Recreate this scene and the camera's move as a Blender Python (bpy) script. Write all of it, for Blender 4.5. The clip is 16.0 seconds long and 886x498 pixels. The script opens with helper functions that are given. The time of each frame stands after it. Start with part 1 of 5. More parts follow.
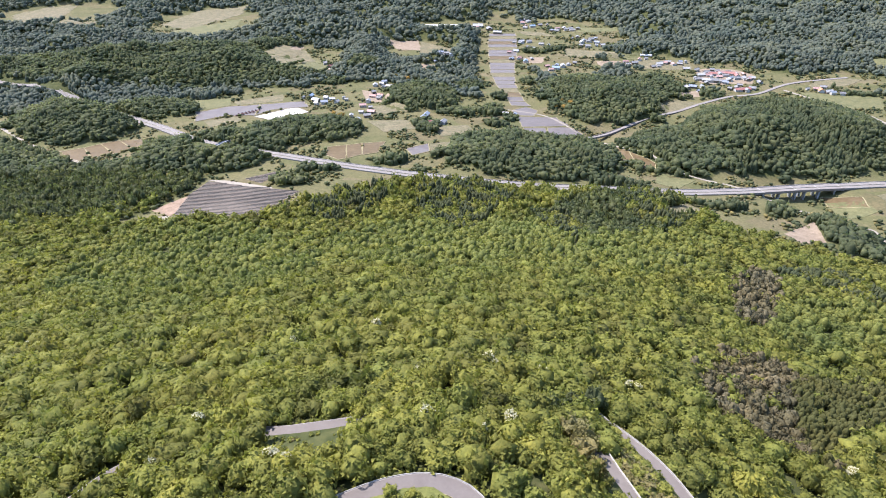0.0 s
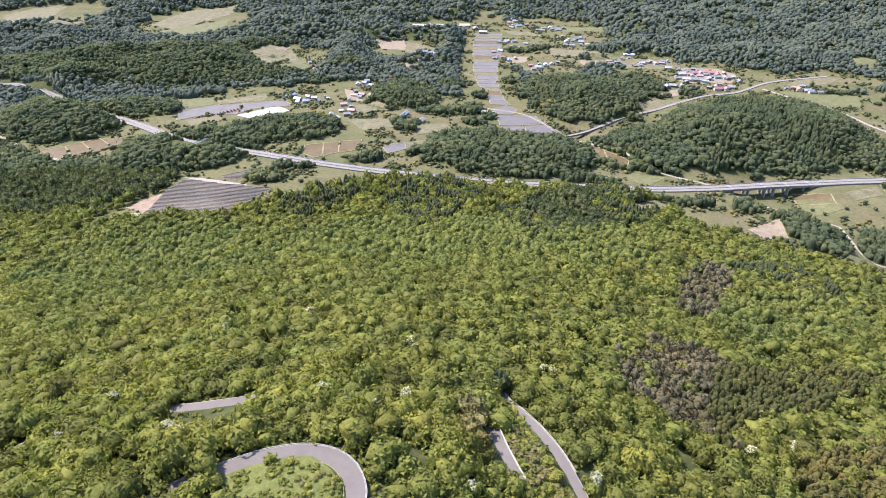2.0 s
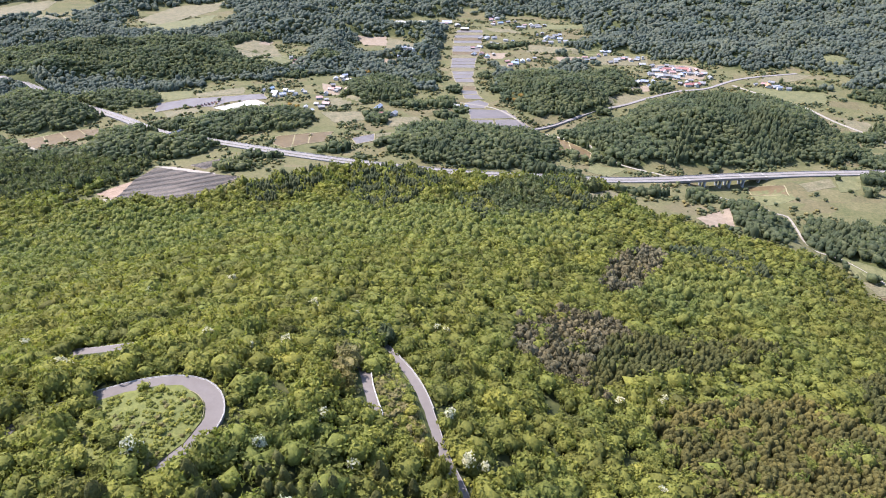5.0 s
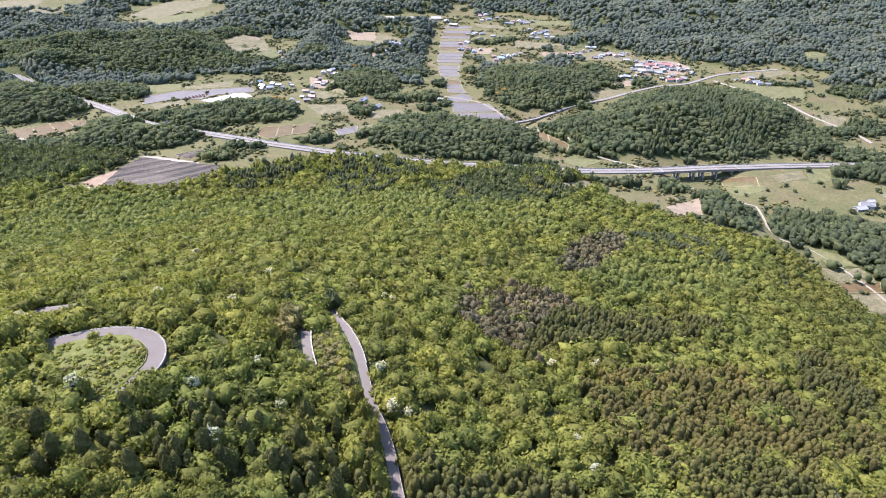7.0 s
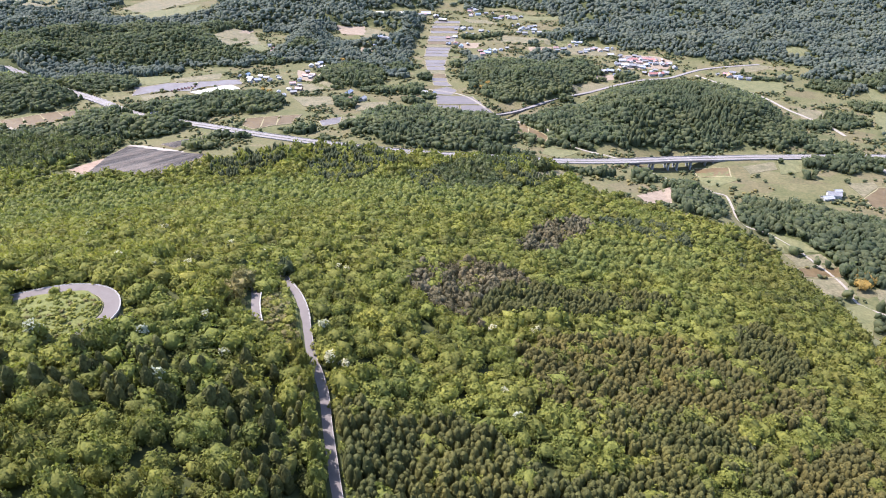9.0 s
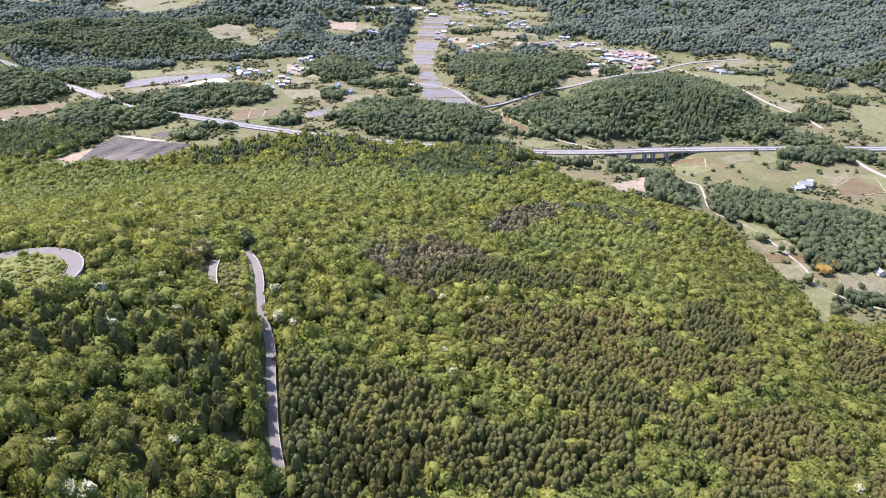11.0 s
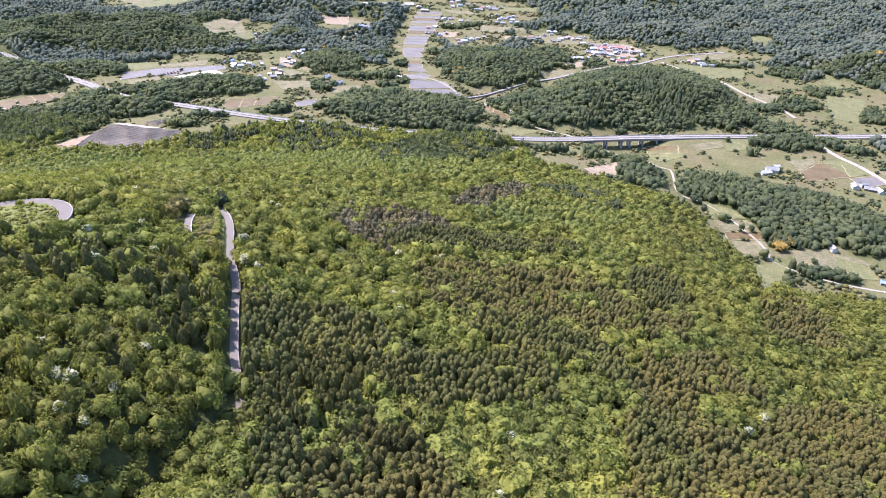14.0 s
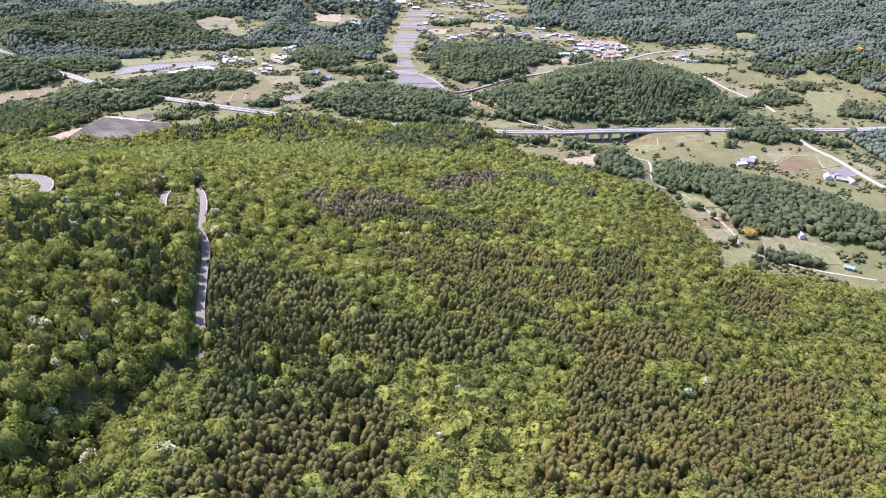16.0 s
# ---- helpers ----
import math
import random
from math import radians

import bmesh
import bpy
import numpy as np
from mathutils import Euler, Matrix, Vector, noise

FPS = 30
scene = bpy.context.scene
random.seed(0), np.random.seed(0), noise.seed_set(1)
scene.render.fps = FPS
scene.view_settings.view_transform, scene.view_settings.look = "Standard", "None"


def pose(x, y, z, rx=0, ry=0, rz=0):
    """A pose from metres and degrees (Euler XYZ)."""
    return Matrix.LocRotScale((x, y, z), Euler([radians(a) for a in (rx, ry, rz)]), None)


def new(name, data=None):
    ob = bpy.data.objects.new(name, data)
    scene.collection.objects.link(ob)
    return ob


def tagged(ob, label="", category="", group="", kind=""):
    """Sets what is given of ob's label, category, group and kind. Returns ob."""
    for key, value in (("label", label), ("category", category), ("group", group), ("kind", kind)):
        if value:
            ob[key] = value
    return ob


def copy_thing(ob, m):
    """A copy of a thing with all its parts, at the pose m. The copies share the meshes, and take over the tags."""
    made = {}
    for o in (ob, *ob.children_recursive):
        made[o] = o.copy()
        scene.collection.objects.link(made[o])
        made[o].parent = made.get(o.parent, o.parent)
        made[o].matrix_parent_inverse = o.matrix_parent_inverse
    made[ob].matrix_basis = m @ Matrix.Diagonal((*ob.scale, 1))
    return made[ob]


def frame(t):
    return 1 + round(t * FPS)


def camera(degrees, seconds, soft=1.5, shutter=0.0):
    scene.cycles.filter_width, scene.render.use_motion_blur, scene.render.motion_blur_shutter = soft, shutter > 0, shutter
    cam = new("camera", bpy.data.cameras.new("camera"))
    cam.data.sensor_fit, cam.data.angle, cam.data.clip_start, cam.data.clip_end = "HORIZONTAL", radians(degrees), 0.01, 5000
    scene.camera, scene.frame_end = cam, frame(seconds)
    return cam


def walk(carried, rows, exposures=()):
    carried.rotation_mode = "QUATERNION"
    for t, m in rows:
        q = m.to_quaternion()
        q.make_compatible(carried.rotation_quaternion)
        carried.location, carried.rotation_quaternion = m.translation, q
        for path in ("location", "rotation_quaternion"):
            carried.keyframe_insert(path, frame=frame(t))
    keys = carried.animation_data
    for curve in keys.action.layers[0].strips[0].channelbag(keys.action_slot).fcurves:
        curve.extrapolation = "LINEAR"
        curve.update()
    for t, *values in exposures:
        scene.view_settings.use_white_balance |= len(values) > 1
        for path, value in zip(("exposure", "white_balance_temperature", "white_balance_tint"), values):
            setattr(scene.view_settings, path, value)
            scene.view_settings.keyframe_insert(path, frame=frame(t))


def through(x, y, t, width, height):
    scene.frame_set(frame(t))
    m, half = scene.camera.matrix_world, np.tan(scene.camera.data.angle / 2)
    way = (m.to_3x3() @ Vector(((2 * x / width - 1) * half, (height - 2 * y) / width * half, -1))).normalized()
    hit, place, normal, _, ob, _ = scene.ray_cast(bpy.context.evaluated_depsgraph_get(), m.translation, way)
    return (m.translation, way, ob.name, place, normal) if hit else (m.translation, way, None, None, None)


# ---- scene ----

cam = camera(69.3, 16.0, soft=1.0)
PATH = [
    (0, 0, 0, 400, 60.502, -0, 0),
    (0.5, 9.86, -2.7, 400.06, 60.526, -0.022, -0.003),
    (1, 19.77, -5.74, 400.44, 60.551, 0.035, 0.005),
    (1.5, 29.35, -9.5, 401.15, 60.513, 0.027, -0.004),
    (2, 39.09, -13.22, 401.08, 60.524, 0.044, 0.007),
    (2.5, 48.15, -17.2, 400.93, 60.518, -0.032, 0.031),
    (3, 57.72, -22.26, 400.76, 60.547, -0.065, 0.048),
    (3.5, 66.45, -27.15, 400.8, 60.498, -0.124, 0.064),
    (4, 74.98, -32.64, 400.61, 60.482, -0.158, 0.079),
    (6.5, 113.65, -64.55, 399.26, 60.359, -0.391, 0.048),
    (7, 120.82, -71.28, 398.89, 60.305, -0.449, 0.045),
    (7.5, 128.47, -78.57, 398.97, 60.248, -0.498, 0.058),
    (8, 135.66, -85.68, 399.02, 60.186, -0.544, 0.038),
    (8.5, 142.86, -92.69, 398.68, 60.139, -0.613, 0.045),
    (9, 149.74, -99.26, 398.46, 60.069, -0.667, 0.007),
    (9.5, 157.42, -106.24, 397.99, 60.031, -0.706, 0.043),
    (10, 164.65, -113.12, 398.08, 59.958, -0.698, 0.031),
    (12.5, 195.59, -150.88, 397.69, 59.806, -0.751, 0.083),
    (13, 199.03, -159.94, 397.66, 59.779, -0.742, 0.112),
    (13.5, 203.66, -168.49, 397.43, 59.776, -0.705, 0.151),
    (14, 209.31, -176.65, 396.94, 59.774, -0.695, 0.17),
    (14.5, 214.88, -184.02, 396.18, 59.767, -0.69, 0.158),
    (15, 221.07, -191.69, 396.01, 59.75, -0.672, 0.145),
    (15.5, 227.4, -198.87, 395.88, 59.749, -0.669, 0.131),
    (16, 234, -206.2, 395.43, 59.77, -0.668, 0.089),
]
walk(cam, [(t, pose(x, y, z, rx, ry, rz)) for t, x, y, z, rx, ry, rz in PATH], exposures=((0, 1.64, 6400, 15), (7, 1.74, 6300, 17.5), (16, 1.89, 6150, 21)))

# ---- daylight: a clear late-spring noon, sun ahead and to the left ----
SUN_AT = Vector((-0.62, 0.32, 1.02)).normalized()
world = bpy.data.worlds.new("world")
scene.world = world
world.use_nodes = True
sky = world.node_tree.nodes.new("ShaderNodeTexSky")
sky.sky_type, sky.sun_disc = "NISHITA", False
sky.sun_elevation = math.asin(SUN_AT.z)
sky.sun_rotation = math.atan2(SUN_AT.x, SUN_AT.y)
world.node_tree.links.new(sky.outputs[0], world.node_tree.nodes["Background"].inputs[0])
world.node_tree.nodes["Background"].inputs[1].default_value = 0.15
sun_data = bpy.data.lights.new("sun", "SUN")
sun_data.energy, sun_data.angle, sun_data.color = 4.2, radians(0.5), (1.0, 0.94, 0.89)
sun = new("sun", sun_data)
sun.matrix_world = Matrix.Translation((0, 0, 900)) @ SUN_AT.to_track_quat("Z", "Y").to_matrix().to_4x4()

# ---- materials ----
def material(name, rough=0.9, spec=0.2):
    m = bpy.data.materials.new(name)
    m.use_nodes = True
    b = m.node_tree.nodes["Principled BSDF"]
    b.inputs["Roughness"].default_value = rough
    b.inputs["Specular IOR Level"].default_value = spec
    return m, m.node_tree, b


def ramp_node(nt, stops, source):
    r = nt.nodes.new("ShaderNodeValToRGB")
    while len(r.color_ramp.elements) < len(stops):
        r.color_ramp.elements.new(0.5)
    for e, (p, c) in zip(r.color_ramp.elements, stops):
        e.position, e.color = p, (*c, 1)
    nt.links.new(source, r.inputs[0])
    return r.outputs[0]


def noise_node(nt, size, detail=4, rough=0.6):
    """Noise in world metres: size is the width of a blotch."""
    g = nt.nodes.new("ShaderNodeNewGeometry")
    n = nt.nodes.new("ShaderNodeTexNoise")
    n.inputs["Scale"].default_value = 1 / size
    n.inputs["Detail"].default_value = detail
    n.inputs["Roughness"].default_value = rough
    nt.links.new(g.outputs["Position"], n.inputs["Vector"])
    return n.outputs["Fac"]


def mix_node(nt, a, b, fac, blend="MIX"):
    m = nt.nodes.new("ShaderNodeMix")
    m.data_type, m.blend_type = "RGBA", blend
    for socket, v in ((m.inputs[0], fac), (m.inputs[6], a), (m.inputs[7], b)):
        if isinstance(v, (int, float)):
            socket.default_value = v
        elif isinstance(v, tuple):
            socket.default_value = (*v, 1)
        else:
            nt.links.new(v, socket)
    return m.outputs[2]


def bump_node(nt, b, height, strength, dist):
    n = nt.nodes.new("ShaderNodeBump")
    n.inputs["Strength"].default_value, n.inputs["Distance"].default_value = strength, dist
    nt.links.new(height, n.inputs["Height"])
    nt.links.new(n.outputs[0], b.inputs["Normal"])


def surface(name, dark, light, size=2.0, rough=0.9, spec=0.2, bump=0.0, metal=0.0, fine=0.25, grain=0.2):
    """Two tones blotched at two scales, with fine relief."""
    m, nt, b = material(name, rough, spec)
    b.inputs["Metallic"].default_value = metal
    big = ramp_node(nt, [(0.3, dark), (0.7, light)], noise_node(nt, size))
    small = ramp_node(nt, [(0.3, (1 - grain,) * 3), (0.7, (1 + 0.7 * grain,) * 3)], noise_node(nt, size * fine))
    nt.links.new(mix_node(nt, big, small, 1.0, "MULTIPLY"), b.inputs["Base Color"])
    if bump:
        bump_node(nt, b, noise_node(nt, size * fine), 0.6, bump)
    return m


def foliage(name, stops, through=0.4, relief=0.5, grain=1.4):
    """Leaves: the tone goes by the tree's own tint, with blotches of young and old growth, deepened to paint shaded
    gaps between leaf clumps; light also comes through them.
    """
    m, nt, b = material(name, 0.7, 0.09)
    a = nt.nodes.new("ShaderNodeAttribute")
    a.attribute_name = "tint"
    tone = ramp_node(nt, stops, a.outputs["Fac"])
    # the dark end paints the shade between leaf clumps into the colour
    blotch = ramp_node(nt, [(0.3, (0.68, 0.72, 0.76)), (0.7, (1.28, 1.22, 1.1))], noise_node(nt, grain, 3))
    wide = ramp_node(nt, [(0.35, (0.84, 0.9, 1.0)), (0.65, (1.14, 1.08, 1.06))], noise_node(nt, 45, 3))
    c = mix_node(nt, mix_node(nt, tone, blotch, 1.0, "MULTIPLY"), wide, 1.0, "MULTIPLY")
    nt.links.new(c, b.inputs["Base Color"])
    if relief:
        bump_node(nt, b, noise_node(nt, 0.7, 3), 0.8, relief)
    t = nt.nodes.new("ShaderNodeBsdfTranslucent")
    nt.links.new(mix_node(nt, c, (1.0, 1.05, 0.7), 1.0, "MULTIPLY"), t.inputs[0])
    x = nt.nodes.new("ShaderNodeMixShader")
    x.inputs[0].default_value = through
    nt.links.new(b.outputs[0], x.inputs[1])
    nt.links.new(t.outputs[0], x.inputs[2])
    nt.links.new(x.outputs[0], nt.nodes["Material Output"].inputs[0])
    return m


MAT = {
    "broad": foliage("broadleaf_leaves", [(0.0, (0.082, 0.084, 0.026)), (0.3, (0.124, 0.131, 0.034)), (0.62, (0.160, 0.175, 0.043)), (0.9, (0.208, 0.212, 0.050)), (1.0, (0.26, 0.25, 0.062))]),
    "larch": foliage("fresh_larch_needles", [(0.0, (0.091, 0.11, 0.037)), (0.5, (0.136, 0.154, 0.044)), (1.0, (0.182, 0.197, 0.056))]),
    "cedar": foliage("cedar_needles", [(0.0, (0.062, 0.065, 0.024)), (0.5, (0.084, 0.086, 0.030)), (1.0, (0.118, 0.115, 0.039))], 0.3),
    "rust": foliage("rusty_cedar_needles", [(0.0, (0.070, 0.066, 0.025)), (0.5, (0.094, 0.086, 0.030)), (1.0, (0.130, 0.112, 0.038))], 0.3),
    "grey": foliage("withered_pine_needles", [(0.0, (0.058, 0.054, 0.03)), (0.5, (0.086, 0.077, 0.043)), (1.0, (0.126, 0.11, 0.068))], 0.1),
    # bluer than the slope's leaves, with more light-through: valley haze put into the colour
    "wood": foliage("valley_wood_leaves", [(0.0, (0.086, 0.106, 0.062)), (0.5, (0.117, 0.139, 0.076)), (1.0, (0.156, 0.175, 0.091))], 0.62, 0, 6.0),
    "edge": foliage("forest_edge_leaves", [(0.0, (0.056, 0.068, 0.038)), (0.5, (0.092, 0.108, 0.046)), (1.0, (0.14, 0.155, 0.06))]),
    # pale bluish tones and strong light-through put distance haze into the leaf colour
    "far": foliage("haze_tinted_far_leaves", [(0.0, (0.115, 0.139, 0.118)), (0.5, (0.138, 0.163, 0.131)), (1.0, (0.166, 0.190, 0.145))], 0.6, 0, 9.0),
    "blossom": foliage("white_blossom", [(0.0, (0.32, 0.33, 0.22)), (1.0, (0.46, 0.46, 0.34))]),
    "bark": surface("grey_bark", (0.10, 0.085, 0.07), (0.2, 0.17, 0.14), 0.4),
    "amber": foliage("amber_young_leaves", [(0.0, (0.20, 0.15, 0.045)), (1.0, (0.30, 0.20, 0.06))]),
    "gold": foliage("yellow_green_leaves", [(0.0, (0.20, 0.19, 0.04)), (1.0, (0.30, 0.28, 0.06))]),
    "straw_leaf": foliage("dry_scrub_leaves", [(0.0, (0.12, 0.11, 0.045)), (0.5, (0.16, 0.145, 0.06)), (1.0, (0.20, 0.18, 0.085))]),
    "asphalt": surface("worn_asphalt", (0.100, 0.087, 0.081), (0.118, 0.105, 0.098), 9.0, 0.9, fine=0.1, grain=0.06),
    "motorway": surface("pale_motorway_asphalt", (0.133, 0.123, 0.119), (0.168, 0.155, 0.149), 14.0, 0.9, grain=0.06),
    "line": surface("road_line_paint", (0.261, 0.252, 0.234), (0.333, 0.324, 0.306), 1.0, 0.8),
    "concrete": surface("weathered_concrete", (0.140, 0.123, 0.117), (0.184, 0.164, 0.157), 8.0, 0.9, grain=0.08),
    "slab": surface("bright_concrete_slab", (0.312, 0.296, 0.281), (0.406, 0.390, 0.374), 9.0, 0.85, grain=0.1),
    "bridge": surface("stained_bridge_concrete", (0.20, 0.21, 0.23), (0.28, 0.29, 0.30), 3.0, 0.9),
    "steel": surface("galvanised_rail", (0.20, 0.19, 0.18), (0.27, 0.26, 0.25), 2.0, 0.6, 0.3),
    "net": surface("dark_shade_net", (0.034, 0.033, 0.033), (0.07, 0.067, 0.065), 3.0, 0.8),
    "rowsoil": surface("bare_row_soil", (0.082, 0.07, 0.058), (0.135, 0.112, 0.092), 9.0),
    "water": surface("flooded_paddy", (0.083, 0.071, 0.068), (0.109, 0.095, 0.089), 20.0, 0.5, 0.2, grain=0.1),
    "mud": surface("muddy_paddy", (0.068, 0.047, 0.022), (0.099, 0.072, 0.037), 16.0, 0.6, 0.15, grain=0.12),
    "straw": surface("dry_grass_field", (0.079, 0.077, 0.042), (0.136, 0.116, 0.072), 14.0, bump=0.3, grain=0.3),
    "soil": surface("pale_tilled_soil", (0.135, 0.107, 0.078), (0.197, 0.156, 0.116), 9.0, bump=0.2),
    "grass": surface("young_grass_field", (0.070, 0.076, 0.034), (0.113, 0.108, 0.052), 12.0, bump=0.3),
    "knoll": surface("tufted_meadow", (0.062, 0.074, 0.02), (0.112, 0.116, 0.034), 4.0, bump=0.5),
    "earth": surface("orange_bare_earth", (0.144, 0.104, 0.074), (0.207, 0.151, 0.113), 8.0, bump=0.3),
    "gravel": surface("pale_gravel", (0.170, 0.153, 0.128), (0.230, 0.208, 0.178), 4.0),
    "bund": surface("trodden_bund", (0.15, 0.135, 0.075), (0.23, 0.20, 0.12), 4.0),
    "plaster": surface("off_white_plaster", (0.289, 0.281, 0.264), (0.391, 0.383, 0.365), 3.0),
    "timber": surface("brown_timber_wall", (0.11, 0.085, 0.065), (0.18, 0.145, 0.11), 2.0),
    "glass": surface("dark_window_glass", (0.02, 0.024, 0.028), (0.035, 0.04, 0.045), 1.0, 0.1, 0.5),
    "film": surface("white_greenhouse_film", (0.357, 0.357, 0.357), (0.468, 0.468, 0.468), 6.0, 0.4, 0.5),
    "roof_red": surface("red_tin_roof", (0.19, 0.08, 0.07), (0.25, 0.12, 0.105), 3.0, 0.5, 0.4),
    "roof_pink": surface("faded_red_roof", (0.22, 0.13, 0.125), (0.30, 0.19, 0.18), 3.0, 0.6, 0.4),
    "roof_orange": surface("orange_roof_tiles", (0.26, 0.13, 0.07), (0.33, 0.18, 0.11), 3.0, 0.7),
    "roof_blue": surface("blue_tin_roof", (0.10, 0.155, 0.22), (0.16, 0.22, 0.29), 3.0, 0.45, 0.5),
    "roof_bluegrey": surface("blue_grey_roof_tiles", (0.10, 0.125, 0.17), (0.20, 0.225, 0.27), 3.0, 0.5, 0.5),
    "roof_grey": surface("grey_roof_tiles", (0.10, 0.10, 0.105), (0.20, 0.20, 0.205), 3.0, 0.5, 0.5),
    "roof_white": surface("pale_metal_roof", (0.204, 0.208, 0.212), (0.289, 0.293, 0.297), 3.0, 0.45, 0.5),
}

# ---- the lie of the land (metres; the valley floor lies near z = 20) ----
SPURS = [
    (40, 190, 350, 35), (-1000, -600, 350, 120), (150, 0, 150, -14), (750, -450, 350, 28), (300, 600, 230, 12), (300, -450, 350, 61), (950, -600, 230, 65),
    (0, 140, 90, 20), (80, 310, 350, 39), (450, 300, 150, 18), (260, 330, 90, -10), (-300, -100, 150, -19), (235, 735, 72, 10), (30, 765, 60, 6), (120, 490, 190, 6),
    (240, 48, 42, -5), (222, 128, 40, 6), (420, 285, 50, -6), (60, 10, 45, 5), (86, 158, 34, 4), (5, 130, 30, 2.5),
]
# the ravine beside the foot of the mountain road: centre, radius, depth
RAVINE = [(122, 8, 13, 6), (111, -14, 15, 12), (103, -38, 18, 15), (97, -68, 22, 17), (92, -104, 26, 17)]
# wooded mounds in the valley: centre x, y, half width, half depth, turn in degrees, height of the ground
MOUNDS = [
    (610, 1090, 205, 150, 25, 36), (430, 1015, 165, 105, 28, 17), (712, 1020, 98, 95, -10, 15), (590, 985, 175, 75, 6, 9), (140, 955, 150, 105, 8, 18),
    (320, 1285, 120, 145, 20, 26), (-235, 1050, 100, 62, 5, 16), (-365, 958, 118, 92, -12, 17), (-665, 1130, 135, 90, -28, 29), (-550, 1205, 90, 50, 0, 8),
    (-660, 1470, 400, 150, 4, 26), (-45, 1280, 75, 100, 0, 14), (495, 690, 36, 64, 0, 5), (685, 595, 150, 85, -32, 9),
]
MOUNDS += [
    (812, 866, 85, 32, 0, 5), (450, 1360, 65, 90, 0, 8), (-430, 1650, 75, 90, 0, 10),
]

# where the motorway cuts through the mounds
CUTTING = [(-844, 1306), (-720, 1243), (-604, 1172), (-503, 1100), (-400, 1010), (-313, 958), (-247, 925)]

# clearings in the far woods: centre, half width, half depth, turn
CLEARINGS = [
    (150, 1600, 70, 560, -3), (-350, 1580, 110, 130, 10), (-1180, 2070, 190, 130, 20), (-700, 1980, 160, 190, 0), (-60, 1690, 95, 90, 0), (-30, 1525, 45, 30, 0),
    (45, 1950, 140, 70, 0), (330, 1850, 170, 190, 0), (290, 1560, 90, 130, 0), (600, 1440, 170, 110, 0), (500, 1560, 110, 60, 0), (830, 1380, 170, 80, 10),
    (870, 1150, 160, 190, -30), (-380, 1210, 160, 100, 0), (-180, 1260, 120, 150, 0), (-30, 1130, 130, 90, 0),
]
CLEARINGS += [
    (200, 1180, 70, 130, 0), (700, 1290, 120, 60, 0), (1050, 1125, 110, 120, -10), (975, 950, 90, 70, 0), (1000, 1290, 60, 35, 0),
]


def bell(x, y, cx, cy, r):
    return np.exp(-((x - cx) ** 2 + (y - cy) ** 2) / r**2)


def ramp(v, a, b):
    v = np.clip((v - a) / (b - a), 0, 1)
    return v * v * (3 - 2 * v)


def oval(x, y, cx, cy, rx, ry, turn):
    """Squared elliptic radius: 1 on the rim."""
    c, s = math.cos(radians(turn)), math.sin(radians(turn))
    return (((x - cx) * c + (y - cy) * s) / rx) ** 2 + ((-(x - cx) * s + (y - cy) * c) / ry) ** 2


def wave(x, y, size, seed):
    """Smooth uneven swell between about -1 and 1."""
    v = 0
    for n in range(5):
        a = seed * 1.7 + n * 2.4
        k = 2 * math.pi / size * (0.7 + 0.23 * n)
        v = v + np.sin((x * math.cos(a) + y * math.sin(a)) * k + seed * 5.1 + n * n)
    return v / 3.2


def ground(x, y):
    x, y = np.asarray(x, float), np.asarray(y, float)
    hill = 345 * np.exp(-(((x + 300) / 750) ** 2) - ((y + 500) / 800) ** 2)
    for cx, cy, r, h in SPURS:
        hill = hill + h * bell(x, y, cx, cy, r)
    for cx, cy, r, h in RAVINE:
        hill = hill - h * bell(x, y, cx, cy, r)
    hill = hill * (1 - 0.93 * ramp(x, 515, 575) * ramp(y, 320, 400))
    valley = 12 + 0.018 * (np.clip(y, -500, 2600) - 900) - 30 * ramp(x, 500, 1000) * (1 - ramp(y, 1000, 1400))
    valley = valley + 32 * bell(x, y, -150, 780, 380) - 12 * bell(x, y, 330, 1050, 190)
    valley = valley - 8 * bell(x, y, 480, 760, 150)
    z = 10 * np.logaddexp(hill / 10, valley / 10)
    cutting = ramp(away(x, y, CUTTING), 9, 34)
    for cx, cy, rx, ry, turn, h in MOUNDS:
        z = z + cutting * h * np.clip(1 - oval(x, y, cx, cy, rx, ry, turn), 0, 1) ** 0.8
    rough = np.maximum(np.maximum(ramp(y, 1330, 1600), ramp(x, 900, 1150) * ramp(y, 700, 1000)), ramp(-x, 480, 800) * ramp(y, 1180, 1350))
    for cx, cy, rx, ry, turn in CLEARINGS:
        rough = rough * ramp(oval(x, y, cx, cy, rx, ry, turn), 0.7, 2.2)
    z = z + rough * (20 + 13 * wave(x, y, 330, 3) + 9 * wave(x, y, 140, 6))
    z = z - 15 * np.exp(-(oval(x, y, 520, 850, 62, 75, 20) ** 2)) - 8 * np.exp(-oval(x, y, 274, 1086, 20, 40, -20))
    z = z + 260 * bell(x, y, 2000, 3300, 1100) + 200 * bell(x, y, -1400, 4300, 1500) + 240 * bell(x, y, 400, 5200, 1500)
    return z


def inside(x, y, poly):
    """Which points lie in a closed outline on the plan."""
    hit = np.zeros(np.shape(x), bool)
    for (ax, ay), (bx, by) in zip(poly, poly[1:] + poly[:1]):
        if ay != by:
            hit ^= ((ay > y) != (by > y)) & (x < (bx - ax) * (y - ay) / (by - ay) + ax)
    return hit


